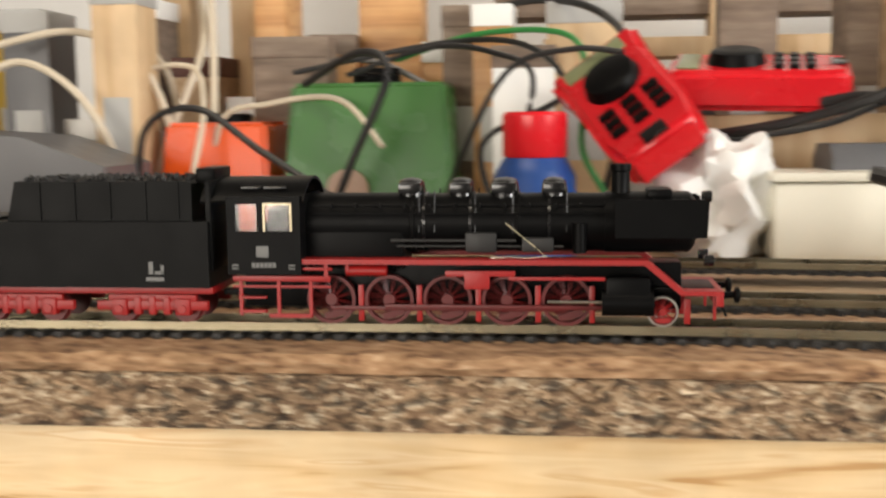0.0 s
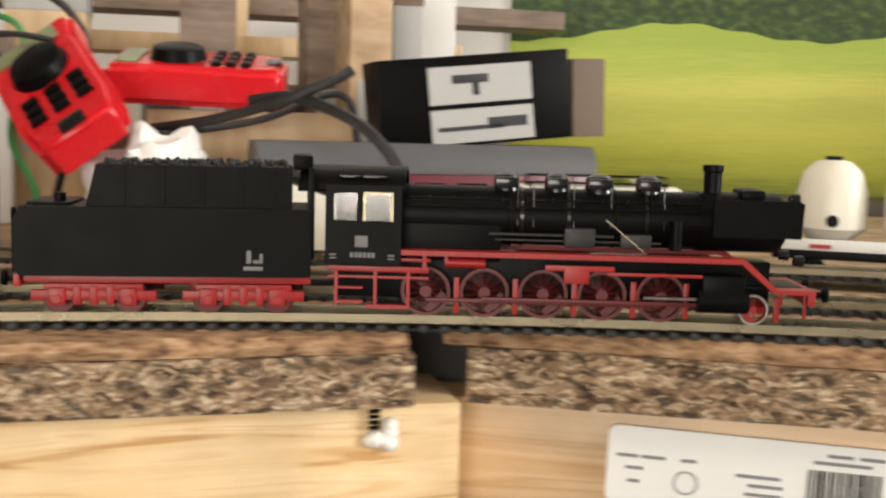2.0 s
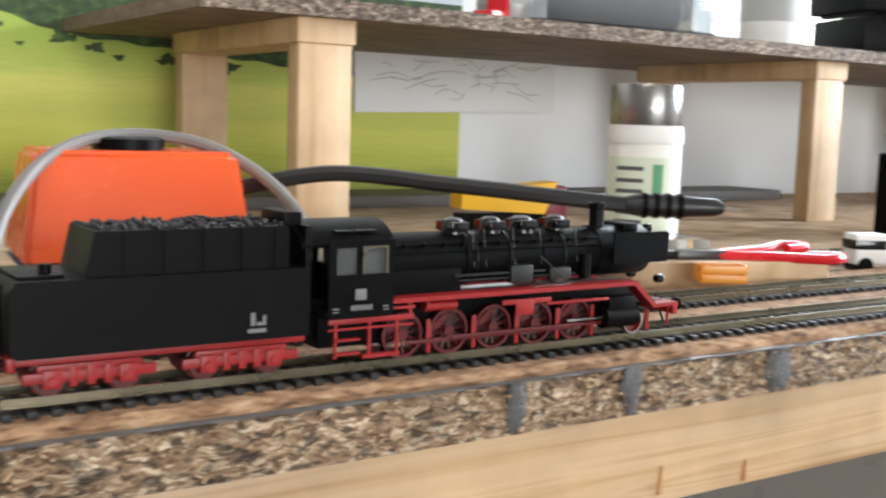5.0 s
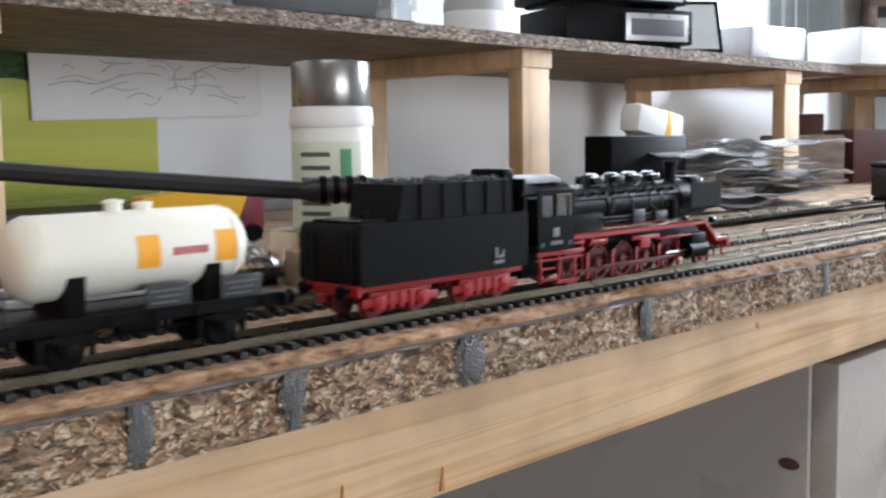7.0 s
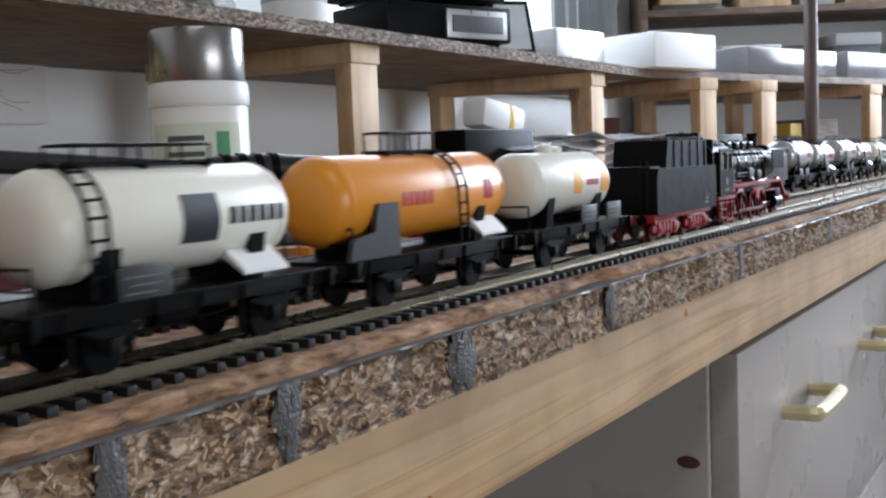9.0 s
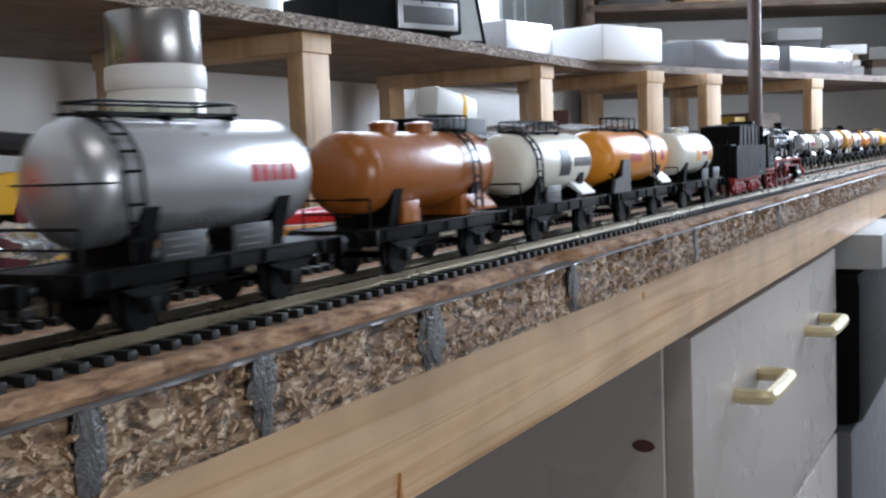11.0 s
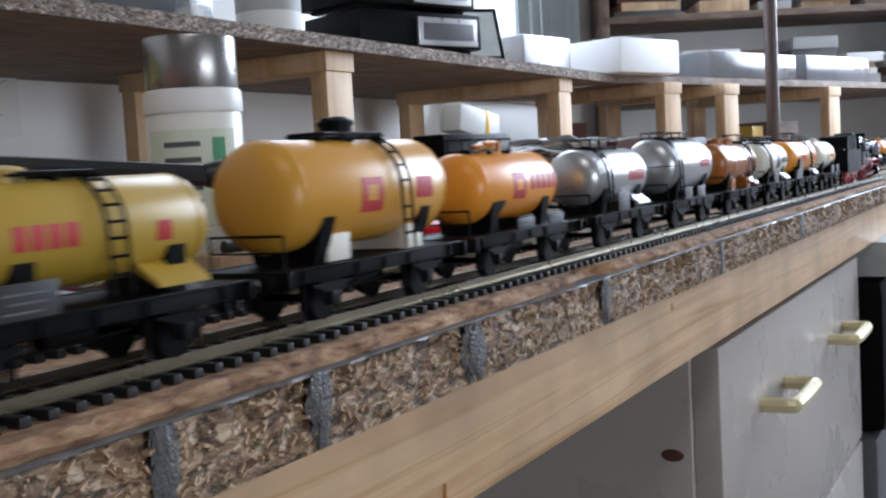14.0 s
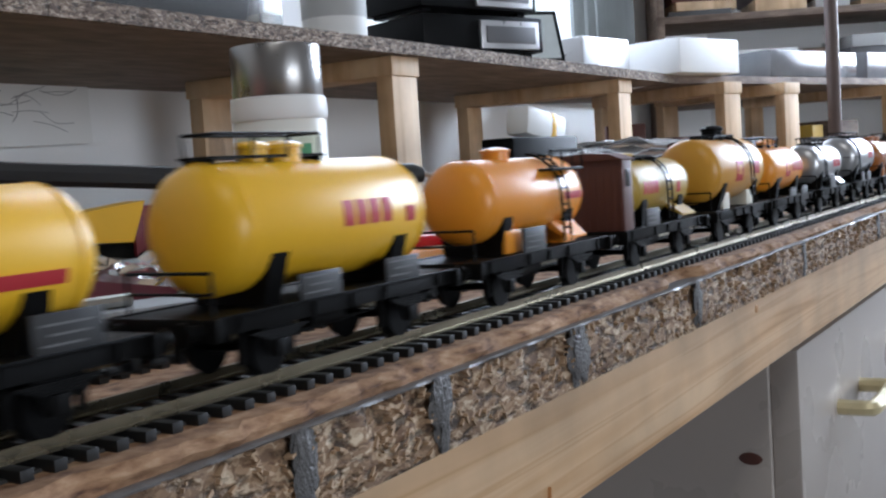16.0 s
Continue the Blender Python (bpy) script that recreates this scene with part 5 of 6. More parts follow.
part("carton", bx(B(), -0.058, 0.058, -0.02, 0.02, 0, 0.052, 0.0008), BLACK, pk)
part("panel", bx(B(), -0.028, 0.034, -0.0206, -0.02, 0.0245, 0.046), PRINT, pk, "pale printed panel")
part("panel", bx(B(), -0.028, 0.034, -0.0206, -0.02, 0.002, 0.0215), PRINT, pk, "pale printed panel")
part("drill_print", bx(bx(B(), -0.014, 0.008, -0.021, -0.0206, 0.036, 0.041, 0.0002), -0.002, 0.002, -0.021, -0.0206, 0.029, 0.037), BLUEBLK, pk)
part("drill_print", bx(bx(B(), -0.024, 0.016, -0.021, -0.0206, 0.009, 0.0115), 0.006, 0.03, -0.021, -0.0206, 0.0095, 0.0155), BLUEBLK, pk)
part("flap", bx(B(), 0.058, 0.078, -0.02, 0.02, 0.004, 0.05, 0.0006, pose(0, 0, 0, 0, 4, 0)), mat("brown_carton", (0.16, 0.12, 0.09), 0.8), pk, "open brown cardboard flap")

# ---- power units, controllers and clutter ----
GREEN = mat("green_enamel", (0.045, 0.16, 0.035), 0.25, 0, 0.12, 30)
ORB = mat("orange_enamel", (0.80, 0.10, 0.015), 0.25, 0, 0.05, 30)
BLUEP = mat("blue_plastic", (0.012, 0.06, 0.24), 0.35, 0, 0.1)


def power_unit(color, at, rz, w, d, h, label, base=None):
    t = thing("power_unit", label, "transformer", at, rz)
    z0 = h * 0.28 if base else 0.0
    bm = B()
    vs = [bm.verts.new(p) for p in ((-w / 2, -d / 2, z0), (w / 2, -d / 2, z0), (w / 2, d / 2, z0), (-w / 2, d / 2, z0), (-w * 0.44, -d * 0.36, h), (w * 0.44, -d * 0.36, h), (w * 0.44, d * 0.44, h), (-w * 0.44, d * 0.44, h))]
    for f in ((0, 1, 2, 3), (4, 7, 6, 5), (0, 4, 5, 1), (1, 5, 6, 2), (2, 6, 7, 3), (3, 7, 4, 0)):
        bm.faces.new([vs[i] for i in f])
    bmesh.ops.recalc_face_normals(bm, faces=bm.faces)
    bmesh.ops.bevel(bm, geom=list(bm.edges), offset=0.003, segments=3, affect="EDGES")
    part("housing", bm, color, t)
    if base:
        part("base", extruded(B(), [(-w * 0.36, 0), (w * 0.36, 0), (w * 0.5, z0), (-w * 0.5, z0)], -d * 0.48, d * 0.46), base, t, "blue plastic base")
    part("knob", spun(B(), [(h - 0.001, 0.017), (h + 0.005, 0.017), (h + 0.006, 0.014)], 24, "z", (0, 0, 0)), BLACK, t, "black control knob")
    return t


power_unit(ORB, (0.195, 0.225, 0.0019), -6, 0.105, 0.075, 0.072, "bright orange transformer with a blue base and black knob", BLUEP)
power_unit(ORB, (-0.70, 0.215, 0.0012), 20, 0.082, 0.07, 0.075, "orange transformer with a black knob among cables")
gu = power_unit(GREEN, (-0.605, 0.262, 0.0012), 24, 0.118, 0.10, 0.1, "old green enamel transformer with a black lever")
part("lever", bx(bx(B(), -0.016, 0.016, -0.006, 0.006, 0.103, 0.111, 0.002), -0.005, 0.005, -0.02, 0.006, 0.101, 0.107, 0.002), BLACK, gu)
part("sticker", spun(B(), [(-0.0512, 0.014), (-0.0505, 0.014)], 20, "y", (-0.012, 0, 0.03)), mat("worn_sticker", (0.45, 0.32, 0.25), 0.6), gu)
PHR = mat("red_controller_plastic", (0.62, 0.012, 0.02), 0.25, 0, 0.08, 40)
LCD = mat("green_grey_display", (0.22, 0.25, 0.13), 0.3)


def controller(m, label):
    t = thing("hand_controller", label, "controller")
    t.matrix_world = m
    prof = [(-0.022, -0.05), (0.022, -0.05), (0.026, -0.03), (0.026, 0.03), (0.03, 0.05), (-0.03, 0.05), (-0.026, 0.03), (-0.026, -0.03)]
    bm = extruded(B(), prof, -0.009, 0.014)
    bmesh.ops.bevel(bm, geom=list(bm.edges), offset=0.004, segments=3, affect="EDGES")
    part("shell", bm, PHR, t)
    part("display", bx(B(), -0.02, 0.018, -0.0102, -0.009, 0.032, 0.044, 0.0004), LCD, t, "green-grey display")
    part("dial", spun(B(), [(-0.0165, 0.012), (-0.0155, 0.0145), (-0.009, 0.0165)], 24, "y", (0.0, 0, 0.012)), BLACK, t, "dark round dial")
    for i in range(3):
        for j in range(3):
            part("key", bx(B(), -0.018 + i * 0.0135, -0.009 + i * 0.0135, -0.0115, -0.009, -0.014 - j * 0.0085, -0.0085 - j * 0.0085, 0.0008), BLACK, t)
    part("socket", bx(B(), -0.007, 0.007, -0.0105, -0.008, -0.0475, -0.039, 0.0006), BLACKG, t)
    return t


controller(pose(-0.392, 0.188, 0.084, -54, -36, 24), "red hand controller with dial, keypad and display leaning on clutter")
controller(pose(-0.343, 0.262, 0.098, 0, 0, 20) @ pose(0, 0, 0, -76, 0, 0) @ pose(0, 0, 0, 0, -84, 0), "second red hand controller lying on a wood block")
solo("wood_block", bx(B(), -0.06, 0.06, -0.03, 0.03, 0, 0.076, 0.001), POSTW, "pale wood block under the controller", "block", (-0.325, 0.295, 0.0012), 24)
jar = thing("glue_jar", "blue plastic jar with a bright red cap", "jar", (-0.432, 0.155, 0.0012))
part("jar", spun(B(), [(0, 0.020), (0.002, 0.022), (0.045, 0.022), (0.054, 0.017), (0.056, 0.015)], 28, "z"), BLUEP, jar)
part("cap", spun(B(), [(0.055, 0.0165), (0.056, 0.0172), (0.077, 0.0172), (0.079, 0.0155)], 28, "z"), PHR, jar, "bright red screw cap")
bm = B()
bmesh.ops.create_icosphere(bm, subdivisions=4, radius=0.031)
for vtx in bm.verts:
    vtx.co += vtx.normal * (noise.noise(vtx.co * 60) * 0.016 + abs(noise.noise(vtx.co * 130)) * 0.008)
    vtx.co.z = max(vtx.co.z, -0.03)
solo("crumpled_paper", bm, WHITEP, "crumpled white paper tissue", "paper", (-0.345, 0.205, 0.0315))
wb = thing("white_box", "white rounded plastic box on the board", "box", (-0.285, 0.225, 0.0012), 24)
part("box", bx(B(), -0.042, 0.035, -0.025, 0.02, 0, 0.042, 0.006), CREAM, wb)
part("lid", bx(B(), -0.043, 0.036, -0.026, 0.021, 0.042, 0.047, 0.002), CREAM, wb)
dv = thing("dark_device", "dark grey moulded appliance among cables", "device", (-0.735, 0.09, 0.0012), 26)
part("body", extruded(B(), [(-0.06, 0), (0.05, 0), (0.05, 0.05), (0.0, 0.068), (-0.06, 0.072)], -0.04, 0.04), GREYP, dv)
part("panel", bx(B(), 0.0, 0.04, -0.0415, -0.04, 0.02, 0.04, 0.001), BLACKG, dv)
CABB = mat("black_cable_rubber", (0.015, 0.015, 0.016), 0.4, 0, 0.2)
CABW = mat("cream_cable_rubber", (0.62, 0.54, 0.42), 0.5, 0, 0.15)
CABG = mat("grey_cable_rubber", (0.20, 0.19, 0.18), 0.4, 0, 0.15)
CABN = mat("green_cable_rubber", (0.03, 0.25, 0.06), 0.4, 0, 0.15)
for m, r, pts, lab in (
    (CABB, 0.0026, ((-0.62, 0.20, 0.10), (-0.57, 0.19, 0.118), (-0.545, 0.185, 0.105), (-0.57, 0.18, 0.05), (-0.59, 0.175, 0.004)), "black cable looping over the green transformer"),
    (CABB, 0.0022, ((-0.70, 0.13, 0.006), (-0.69, 0.125, 0.07), (-0.65, 0.13, 0.085), (-0.61, 0.14, 0.06), (-0.56, 0.15, 0.03), (-0.52, 0.16, 0.004)), "black cable arching in front of transformers"),
    (CABB, 0.002, ((-0.66, 0.24, 0.11), (-0.55, 0.27, 0.128), (-0.48, 0.25, 0.12), (-0.45, 0.23, 0.09), (-0.50, 0.22, 0.06), (-0.47, 0.2, 0.004)), "tangled black cable over the clutter"),
    (CABN, 0.002, ((-0.60, 0.28, 0.118), (-0.53, 0.27, 0.132), (-0.46, 0.255, 0.128), (-0.43, 0.22, 0.10), (-0.42, 0.19, 0.06), (-0.40, 0.18, 0.03), (-0.40, 0.17, 0.003)), "green insulated wire over the clutter"),
    (CABW, 0.002, ((-0.78, 0.17, 0.004), (-0.76, 0.18, 0.10), (-0.72, 0.2, 0.115), (-0.69, 0.18, 0.085), (-0.68, 0.155, 0.03), (-0.66, 0.15, 0.004)), "cream cable loop among the clutter"),
    (CABW, 0.0025, ((-0.80, 0.22, 0.15), (-0.76, 0.22, 0.11), (-0.735, 0.2, 0.06), (-0.73, 0.18, 0.004)), "thick cream cable hanging down"),
    (CABW, 0.002, ((-0.70, 0.2, 0.006), (-0.685, 0.19, 0.075), (-0.65, 0.2, 0.088), (-0.60, 0.21, 0.09), (-0.56, 0.2, 0.06)), "cream cable over the orange transformer"),
    (CABB, 0.0032, ((-0.30, 0.23, 0.083), (-0.27, 0.22, 0.085), (-0.225, 0.19, 0.07), (-0.20, 0.17, 0.045), (-0.195, 0.16, 0.012)), "black controller cable curving down"),
    (CABB, 0.0022, ((-0.36, 0.23, 0.062), (-0.30, 0.24, 0.072), (-0.255, 0.25, 0.088), (-0.245, 0.255, 0.06), (-0.24, 0.26, 0.004)), "black cable beside the carton"),
    (CABB, 0.004, ((-0.26, 0.15, 0.05), (-0.20, 0.13, 0.035), (-0.15, 0.125, 0.02), (-0.13, 0.12, 0.0075)), "thick black cable lying behind the track"),
    (CABB, 0.0026, ((-0.58, 0.33, 0.150), (-0.52, 0.33, 0.158), (-0.47, 0.31, 0.150), (-0.44, 0.30, 0.13), (-0.43, 0.29, 0.10), (-0.45, 0.28, 0.004)), "thick black cable bundle over the rear clutter"),
    (CABB, 0.0018, ((-0.60, 0.22, 0.106), (-0.54, 0.23, 0.122), (-0.49, 0.22, 0.116), (-0.46, 0.21, 0.10), (-0.47, 0.2, 0.05), (-0.50, 0.19, 0.004)), "thin black cable looping between devices"),
    (CABB, 0.0018, ((-0.53, 0.21, 0.004), (-0.50, 0.2, 0.06), (-0.47, 0.2, 0.105), (-0.43, 0.2, 0.115), (-0.40, 0.2, 0.112)), "thin black cable rising to a controller"),
    (CABG, 0.0022, ((-0.70, 0.26, 0.004), (-0.69, 0.26, 0.08), (-0.66, 0.27, 0.115), (-0.62, 0.28, 0.118), (-0.58, 0.29, 0.10)), "grey cable arch behind the orange transformer"),
    (CABW, 0.0026, ((-0.83, 0.10, 0.10), (-0.80, 0.12, 0.118), (-0.76, 0.13, 0.10), (-0.735, 0.14, 0.06), (-0.73, 0.15, 0.004)), "cream mains cable arching over the dark appliance"),
    (CABW, 0.0026, ((-0.84, 0.13, 0.13), (-0.79, 0.16, 0.14), (-0.75, 0.18, 0.12), (-0.73, 0.19, 0.07), (-0.725, 0.19, 0.004)), "second cream mains cable arching down"),
    (CABW, 0.003, ((-0.735, 0.24, 0.17), (-0.725, 0.23, 0.12), (-0.71, 0.21, 0.06), (-0.70, 0.19, 0.004)), "straight cream cable hanging from the rack"),
    (CABW, 0.003, ((-0.755, 0.25, 0.17), (-0.735, 0.23, 0.13), (-0.74, 0.2, 0.07), (-0.75, 0.18, 0.004)), "twisted cream cable hanging from the rack"),
    (CABB, 0.003, ((-0.36, 0.235, 0.066), (-0.32, 0.225, 0.072), (-0.28, 0.215, 0.082), (-0.25, 0.215, 0.094), (-0.24, 0.22, 0.10)), "black cable slanting before the wood block"),
    (CABG, 0.003, ((0.115, 0.15, 0.006), (0.125, 0.17, 0.045), (0.155, 0.205, 0.072), (0.195, 0.225, 0.081), (0.235, 0.215, 0.075), (0.262, 0.185, 0.05), (0.275, 0.165, 0.006)), "thick grey cable arching over the orange transformer"),
    (CABB, 0.0042, ((0.248, 0.22, 0.055), (0.29, 0.195, 0.064), (0.34, 0.165, 0.06), (0.39, 0.135, 0.055), (0.42, 0.12, 0.052)), "thick black cable with a moulded plug"),
):
    solo("cable", hose(B(), pts, r), m, lab, "cable")
pl = thing("cable_plug", "black moulded cable plug with bare wire ends", "plug", (0.42, 0.12, 0.052), -35)
part("plug_body", spun(B(), [(0, 0.0044), (0.006, 0.0058), (0.028, 0.0060), (0.034, 0.0052), (0.046, 0.0046), (0.05, 0.003)], 18, "x"), CABB, pl)
for k in range(4):
    part("grip_ring", spun(B(), [(0.008 + k * 0.006, 0.0066), (0.011 + k * 0.006, 0.0066)], 18, "x"), BLACK, pl)
part("wire_end", rod(B(), (0.05, 0, 0), (0.058, -0.002, -0.001), 0.001, seg=6), STEEL, pl)

# ---- things between tracks and wall ----
can = thing("plastic_bottle", "white plastic chemical bottle with a grey metal cap", "bottle", (0.507, 0.199, 0.0019))
part("body", spun(B(), [(0, 0.0205), (0.002, 0.0224), (0.098, 0.0224), (0.102, 0.0215)], 40, "z"), mat("translucent_white_plastic", (0.78, 0.78, 0.72), 0.35, 0, 0.05), can)
part("neck_ring", spun(B(), [(0.1, 0.0228), (0.1015, 0.0233), (0.107, 0.0233), (0.113, 0.0229), (0.114, 0.0215)], 40, "z"), WHITEP, can, "white plastic collar")
part("cap", spun(B(), [(0.112, 0.0213), (0.113, 0.0217), (0.143, 0.0217), (0.1442, 0.0212), (0.1446, 0.019)], 40, "z"), mat("grey_metal_cap", (0.30, 0.29, 0.28), 0.28, 0.9, 0.1), can, "grey metal cap")
bm = B()
for a0, a1, z0, z1, m in ((-205, -88, 0.03, 0.090, 0),):
    n = 14
    u = [[bm.verts.new((0.0227 * math.cos(radians(a0 + (a1 - a0) * i / n)), 0.0227 * math.sin(radians(a0 + (a1 - a0) * i / n)), z)) for i in range(n + 1)] for z in (z0, z1)]
    for i in range(n):
        bm.faces.new((u[0][i], u[0][i + 1], u[1][i + 1], u[1][i]))
part("label", bm, mat("pale_green_label", (0.66, 0.72, 0.58), 0.6), can, "pale green paper label")
bm = B()
for z in (0.080, 0.071, 0.063, 0.055, 0.047, 0.04):
    n = 8
    u = [[bm.verts.new((0.0229 * math.cos(radians(-178 + 44 * i / n)), 0.0229 * math.sin(radians(-178 + 44 * i / n)), zz)) for i in range(n + 1)] for zz in (z, z + 0.003)]
    for i in range(n):
        bm.faces.new((u[0][i], u[0][i + 1], u[1][i + 1], u[1][i]))
part("label_print", bm, GREYP, can, "dark printed bars")
bm = B()
for a0, a1, z0, z1 in ((-120, -104, 0.062, 0.085),):
    u = [[bm.verts.new((0.0230 * math.cos(radians(a0 + (a1 - a0) * i / 6)), 0.0230 * math.sin(radians(a0 + (a1 - a0) * i / 6)), z)) for i in range(7)] for z in (z0, z1)]
    for i in range(6):
        bm.faces.new((u[0][i], u[0][i + 1], u[1][i + 1], u[1][i]))
part("label_mark", bm, mat("green_label_print", (0.10, 0.33, 0.16), 0.6), can)
for o in can.children:
    for v in o.data.vertices:
        v.co.z *= 0.8
cr = thing("small_crate", "small orange model crate between the tracks", "crate", (0.474, 0.102, 0.0115), -30)
for z in (0.0, 0.005):
    for y in (-0.006, 0.006):
        part("side_board", bx(B(), -0.012, 0.012, y - 0.0006, y + 0.0006, z, z + 0.0042, 0.0002), ORANGE, cr)
    for x in (-0.012, 0.012):
        part("end_board", bx(B(), x - 0.0006, x + 0.0006, -0.006, 0.006, z, z + 0.0042, 0.0002), ORANGE, cr)
part("crate_floor", bx(B(), -0.012, 0.012, -0.006, 0.006, 0, 0.001), ORANGE, cr)
sc = thing("pliers", "pliers with red plastic grips lying on the board", "pliers", (0.50, 0.125, 0.022), -18)
part("jaw", bx(rod(B(), (-0.05, 0, 0), (-0.01, 0, 0), 0.003, seg=8), -0.03, 0.0, -0.005, 0.005, -0.003, 0.003, 0.001), mat("dark_tool_steel", (0.05, 0.05, 0.05), 0.35, 0.8), sc)
part("grip", hose(B(), ((-0.005, 0.002, 0), (0.03, 0.012, 0.001), (0.05, 0.02, 0.003), (0.06, 0.012, 0.003), (0.045, 0.006, 0.002)), 0.003), PHR, sc)
part("grip", hose(B(), ((-0.005, -0.002, 0), (0.03, -0.012, 0), (0.055, -0.022, 0), (0.068, -0.012, 0), (0.05, -0.006, 0)), 0.003), PHR, sc)
solo("wood_offcut", bx(B(), -0.06, 0.06, -0.02, 0.02, 0, 0.018, 0.001), POSTW, "flat offcut of wood under the pliers", "wood", (0.50, 0.13, 0.0019), -18)
vc = thing("model_truck", "white model truck with black wheels", "toy truck", (0.655, 0.14, 0.0019), -25)
part("cab", bx(B(), -0.015, 0.008, -0.009, 0.009, 0.006, 0.026, 0.002), WHITEP, vc)
part("load_bed", bx(B(), 0.008, 0.045, -0.009, 0.009, 0.006, 0.012, 0.001), VANB, vc)
part("cab_window", bx(B(), -0.0155, 0.006, -0.0093, 0.0093, 0.016, 0.022, 0.0005), BLACKG, vc)
for x in (-0.008, 0.034):
    part("wheel", rod(B(), (x, -0.0095, 0.0055), (x, 0.0095, 0.0055), 0.0055, seg=16), BLACK, vc)
yt = thing("model_tipper", "yellow model tipper truck with a dark red cab", "toy truck", (0.55, 0.385, 0.0019), -12)
part("tipper_bed", extruded(B(), [(-0.05, 0.024), (0.02, 0.02), (0.03, 0.045), (-0.05, 0.036)], -0.012, 0.012), YELLOW, yt)
part("cab", bx(B(), 0.022, 0.04, -0.011, 0.011, 0.01, 0.042, 0.003), MAROON, yt)
part("chassis", bx(B(), -0.05, 0.04, -0.008, 0.008, 0.007, 0.02, 0.001), BLACK, yt)
for x in (-0.035, 0.03):
    part("wheel", rod(B(), (x, -0.011, 0.0075), (x, 0.011, 0.0075), 0.0075, seg=16), BLACK, yt)
solo("maroon_scoop", extruded(B(), [(-0.04, 0.0), (0.05, 0.0), (0.055, 0.012), (-0.02, 0.026), (-0.045, 0.03)], -0.02, 0.02), MAROON, "dark red plastic part lying on the board", "plastic part", (0.355, 0.205, 0.0019), -15)
bg = thing("parts_bag", "clear plastic bag with small coloured parts", "plastic bag", (0.43, 0.21, 0.0019), -20)
bm = B()
bmesh.ops.create_icosphere(bm, subdivisions=4, radius=0.03, matrix=Matrix.Diagonal((1.7, 1.0, 0.5, 1)))
for vtx in bm.verts:
    vtx.co += vtx.normal * noise.noise(vtx.co * 90) * 0.008
    vtx.co.z = max(0, vtx.co.z + 0.008)
part("bag", bm, GLASS, bg)
for k in range(9):
    part("small_part", bx(B(), 0, 0.007, 0, 0.004, 0.001, 0.006, 0.0005, pose(random.uniform(-0.035, 0.03), random.uniform(-0.015, 0.012), 0.001, 0, 0, random.uniform(0, 90))), random.choice((ORANGE, BLUEP, YELLOW, WHITEP, REDPR)), bg)
pb = thing("parts_box", "clear box of wire and brass parts", "plastic box", (0.475, 0.16, 0.0019), -10)
part("box_wall", bx(B(), -0.03, 0.03, -0.02, 0.02, 0, 0.028, 0.002), GLASS, pb)
part("brass_part", bx(B(), -0.02, 0.012, -0.01, 0.01, 0.006, 0.013, 0.002), ORANGE, pb)
bk = thing("paper_pack", "stack of clear packaging with a yellow-striped wrapper", "packaging", (1.04, 0.24, 0.0019), -8)
FILM = mat("cloudy_clear_film", (0.60, 0.60, 0.60), 0.2, 0, 0.2, 40, trans=0.45)
rnd = random.Random(44)
for k in range(9):
    bm = B()
    bmesh.ops.create_grid(bm, x_segments=22, y_segments=12, size=0.5)
    w, d = rnd.uniform(0.12, 0.2), rnd.uniform(0.07, 0.1)
    for vtx in bm.verts:
        u = Vector((vtx.co.x * 3, vtx.co.y * 3, k * 3.7))
        vtx.co = Vector((vtx.co.x * w, vtx.co.y * d, 0.006 + 0.0075 * k + 0.006 * noise.noise(u) + 0.003 * abs(noise.noise(u * 3))))
    bmesh.ops.solidify(bm, geom=bm.faces, thickness=0.0012)
    bmesh.ops.transform(bm, matrix=pose(rnd.uniform(-0.05, 0.07), rnd.uniform(-0.01, 0.01), 0, 0, 0, rnd.uniform(-9, 9)), verts=bm.verts)
    part("film_sheet", bm, FILM, bk)
dk = thing("dark_case", "black flat case leaning behind the tracks", "case", (0.905, 0.262, 0.0019), -6)
part("case_body", bx(B(), -0.05, 0.05, -0.015, 0.015, 0, 0.074, 0.002), BLACK, dk)
wr = thing("wrapper", "white wrapper with a yellow band", "wrapper", (0.965, 0.285, 0.074), -6, ry=10)
part("wrapper_body", bx(B(), -0.035, 0.03, -0.012, 0.012, 0, 0.026, 0.006), WHITEP, wr)
part("band", bx(B(), 0.0, 0.016, -0.0125, 0.0125, -0.0005, 0.0265, 0.006), YELLOW, wr)
solo("support_box", bx(B(), -0.04, 0.04, -0.015, 0.015, 0, 0.072, 0.002), GREYP, "grey box holding up a wrapper", "box", (0.965, 0.3, 0.0019), -6)
pp = thing("plan_drawing", "white sheet with a faint track plan hanging on the wall", "paper", (0.61, YW - 0.012, 0.0), 0)
part("sheet", bx(B(), -0.004, 0.27, -0.0008, 0, 0.098, 0.19, 0, pose(0, 0, 0, 0, -1.5, 0)), WHITEP, pp)
rnd = random.Random(17)
PENCIL = mat("pencil_grey", (0.30, 0.30, 0.31), 0.7)
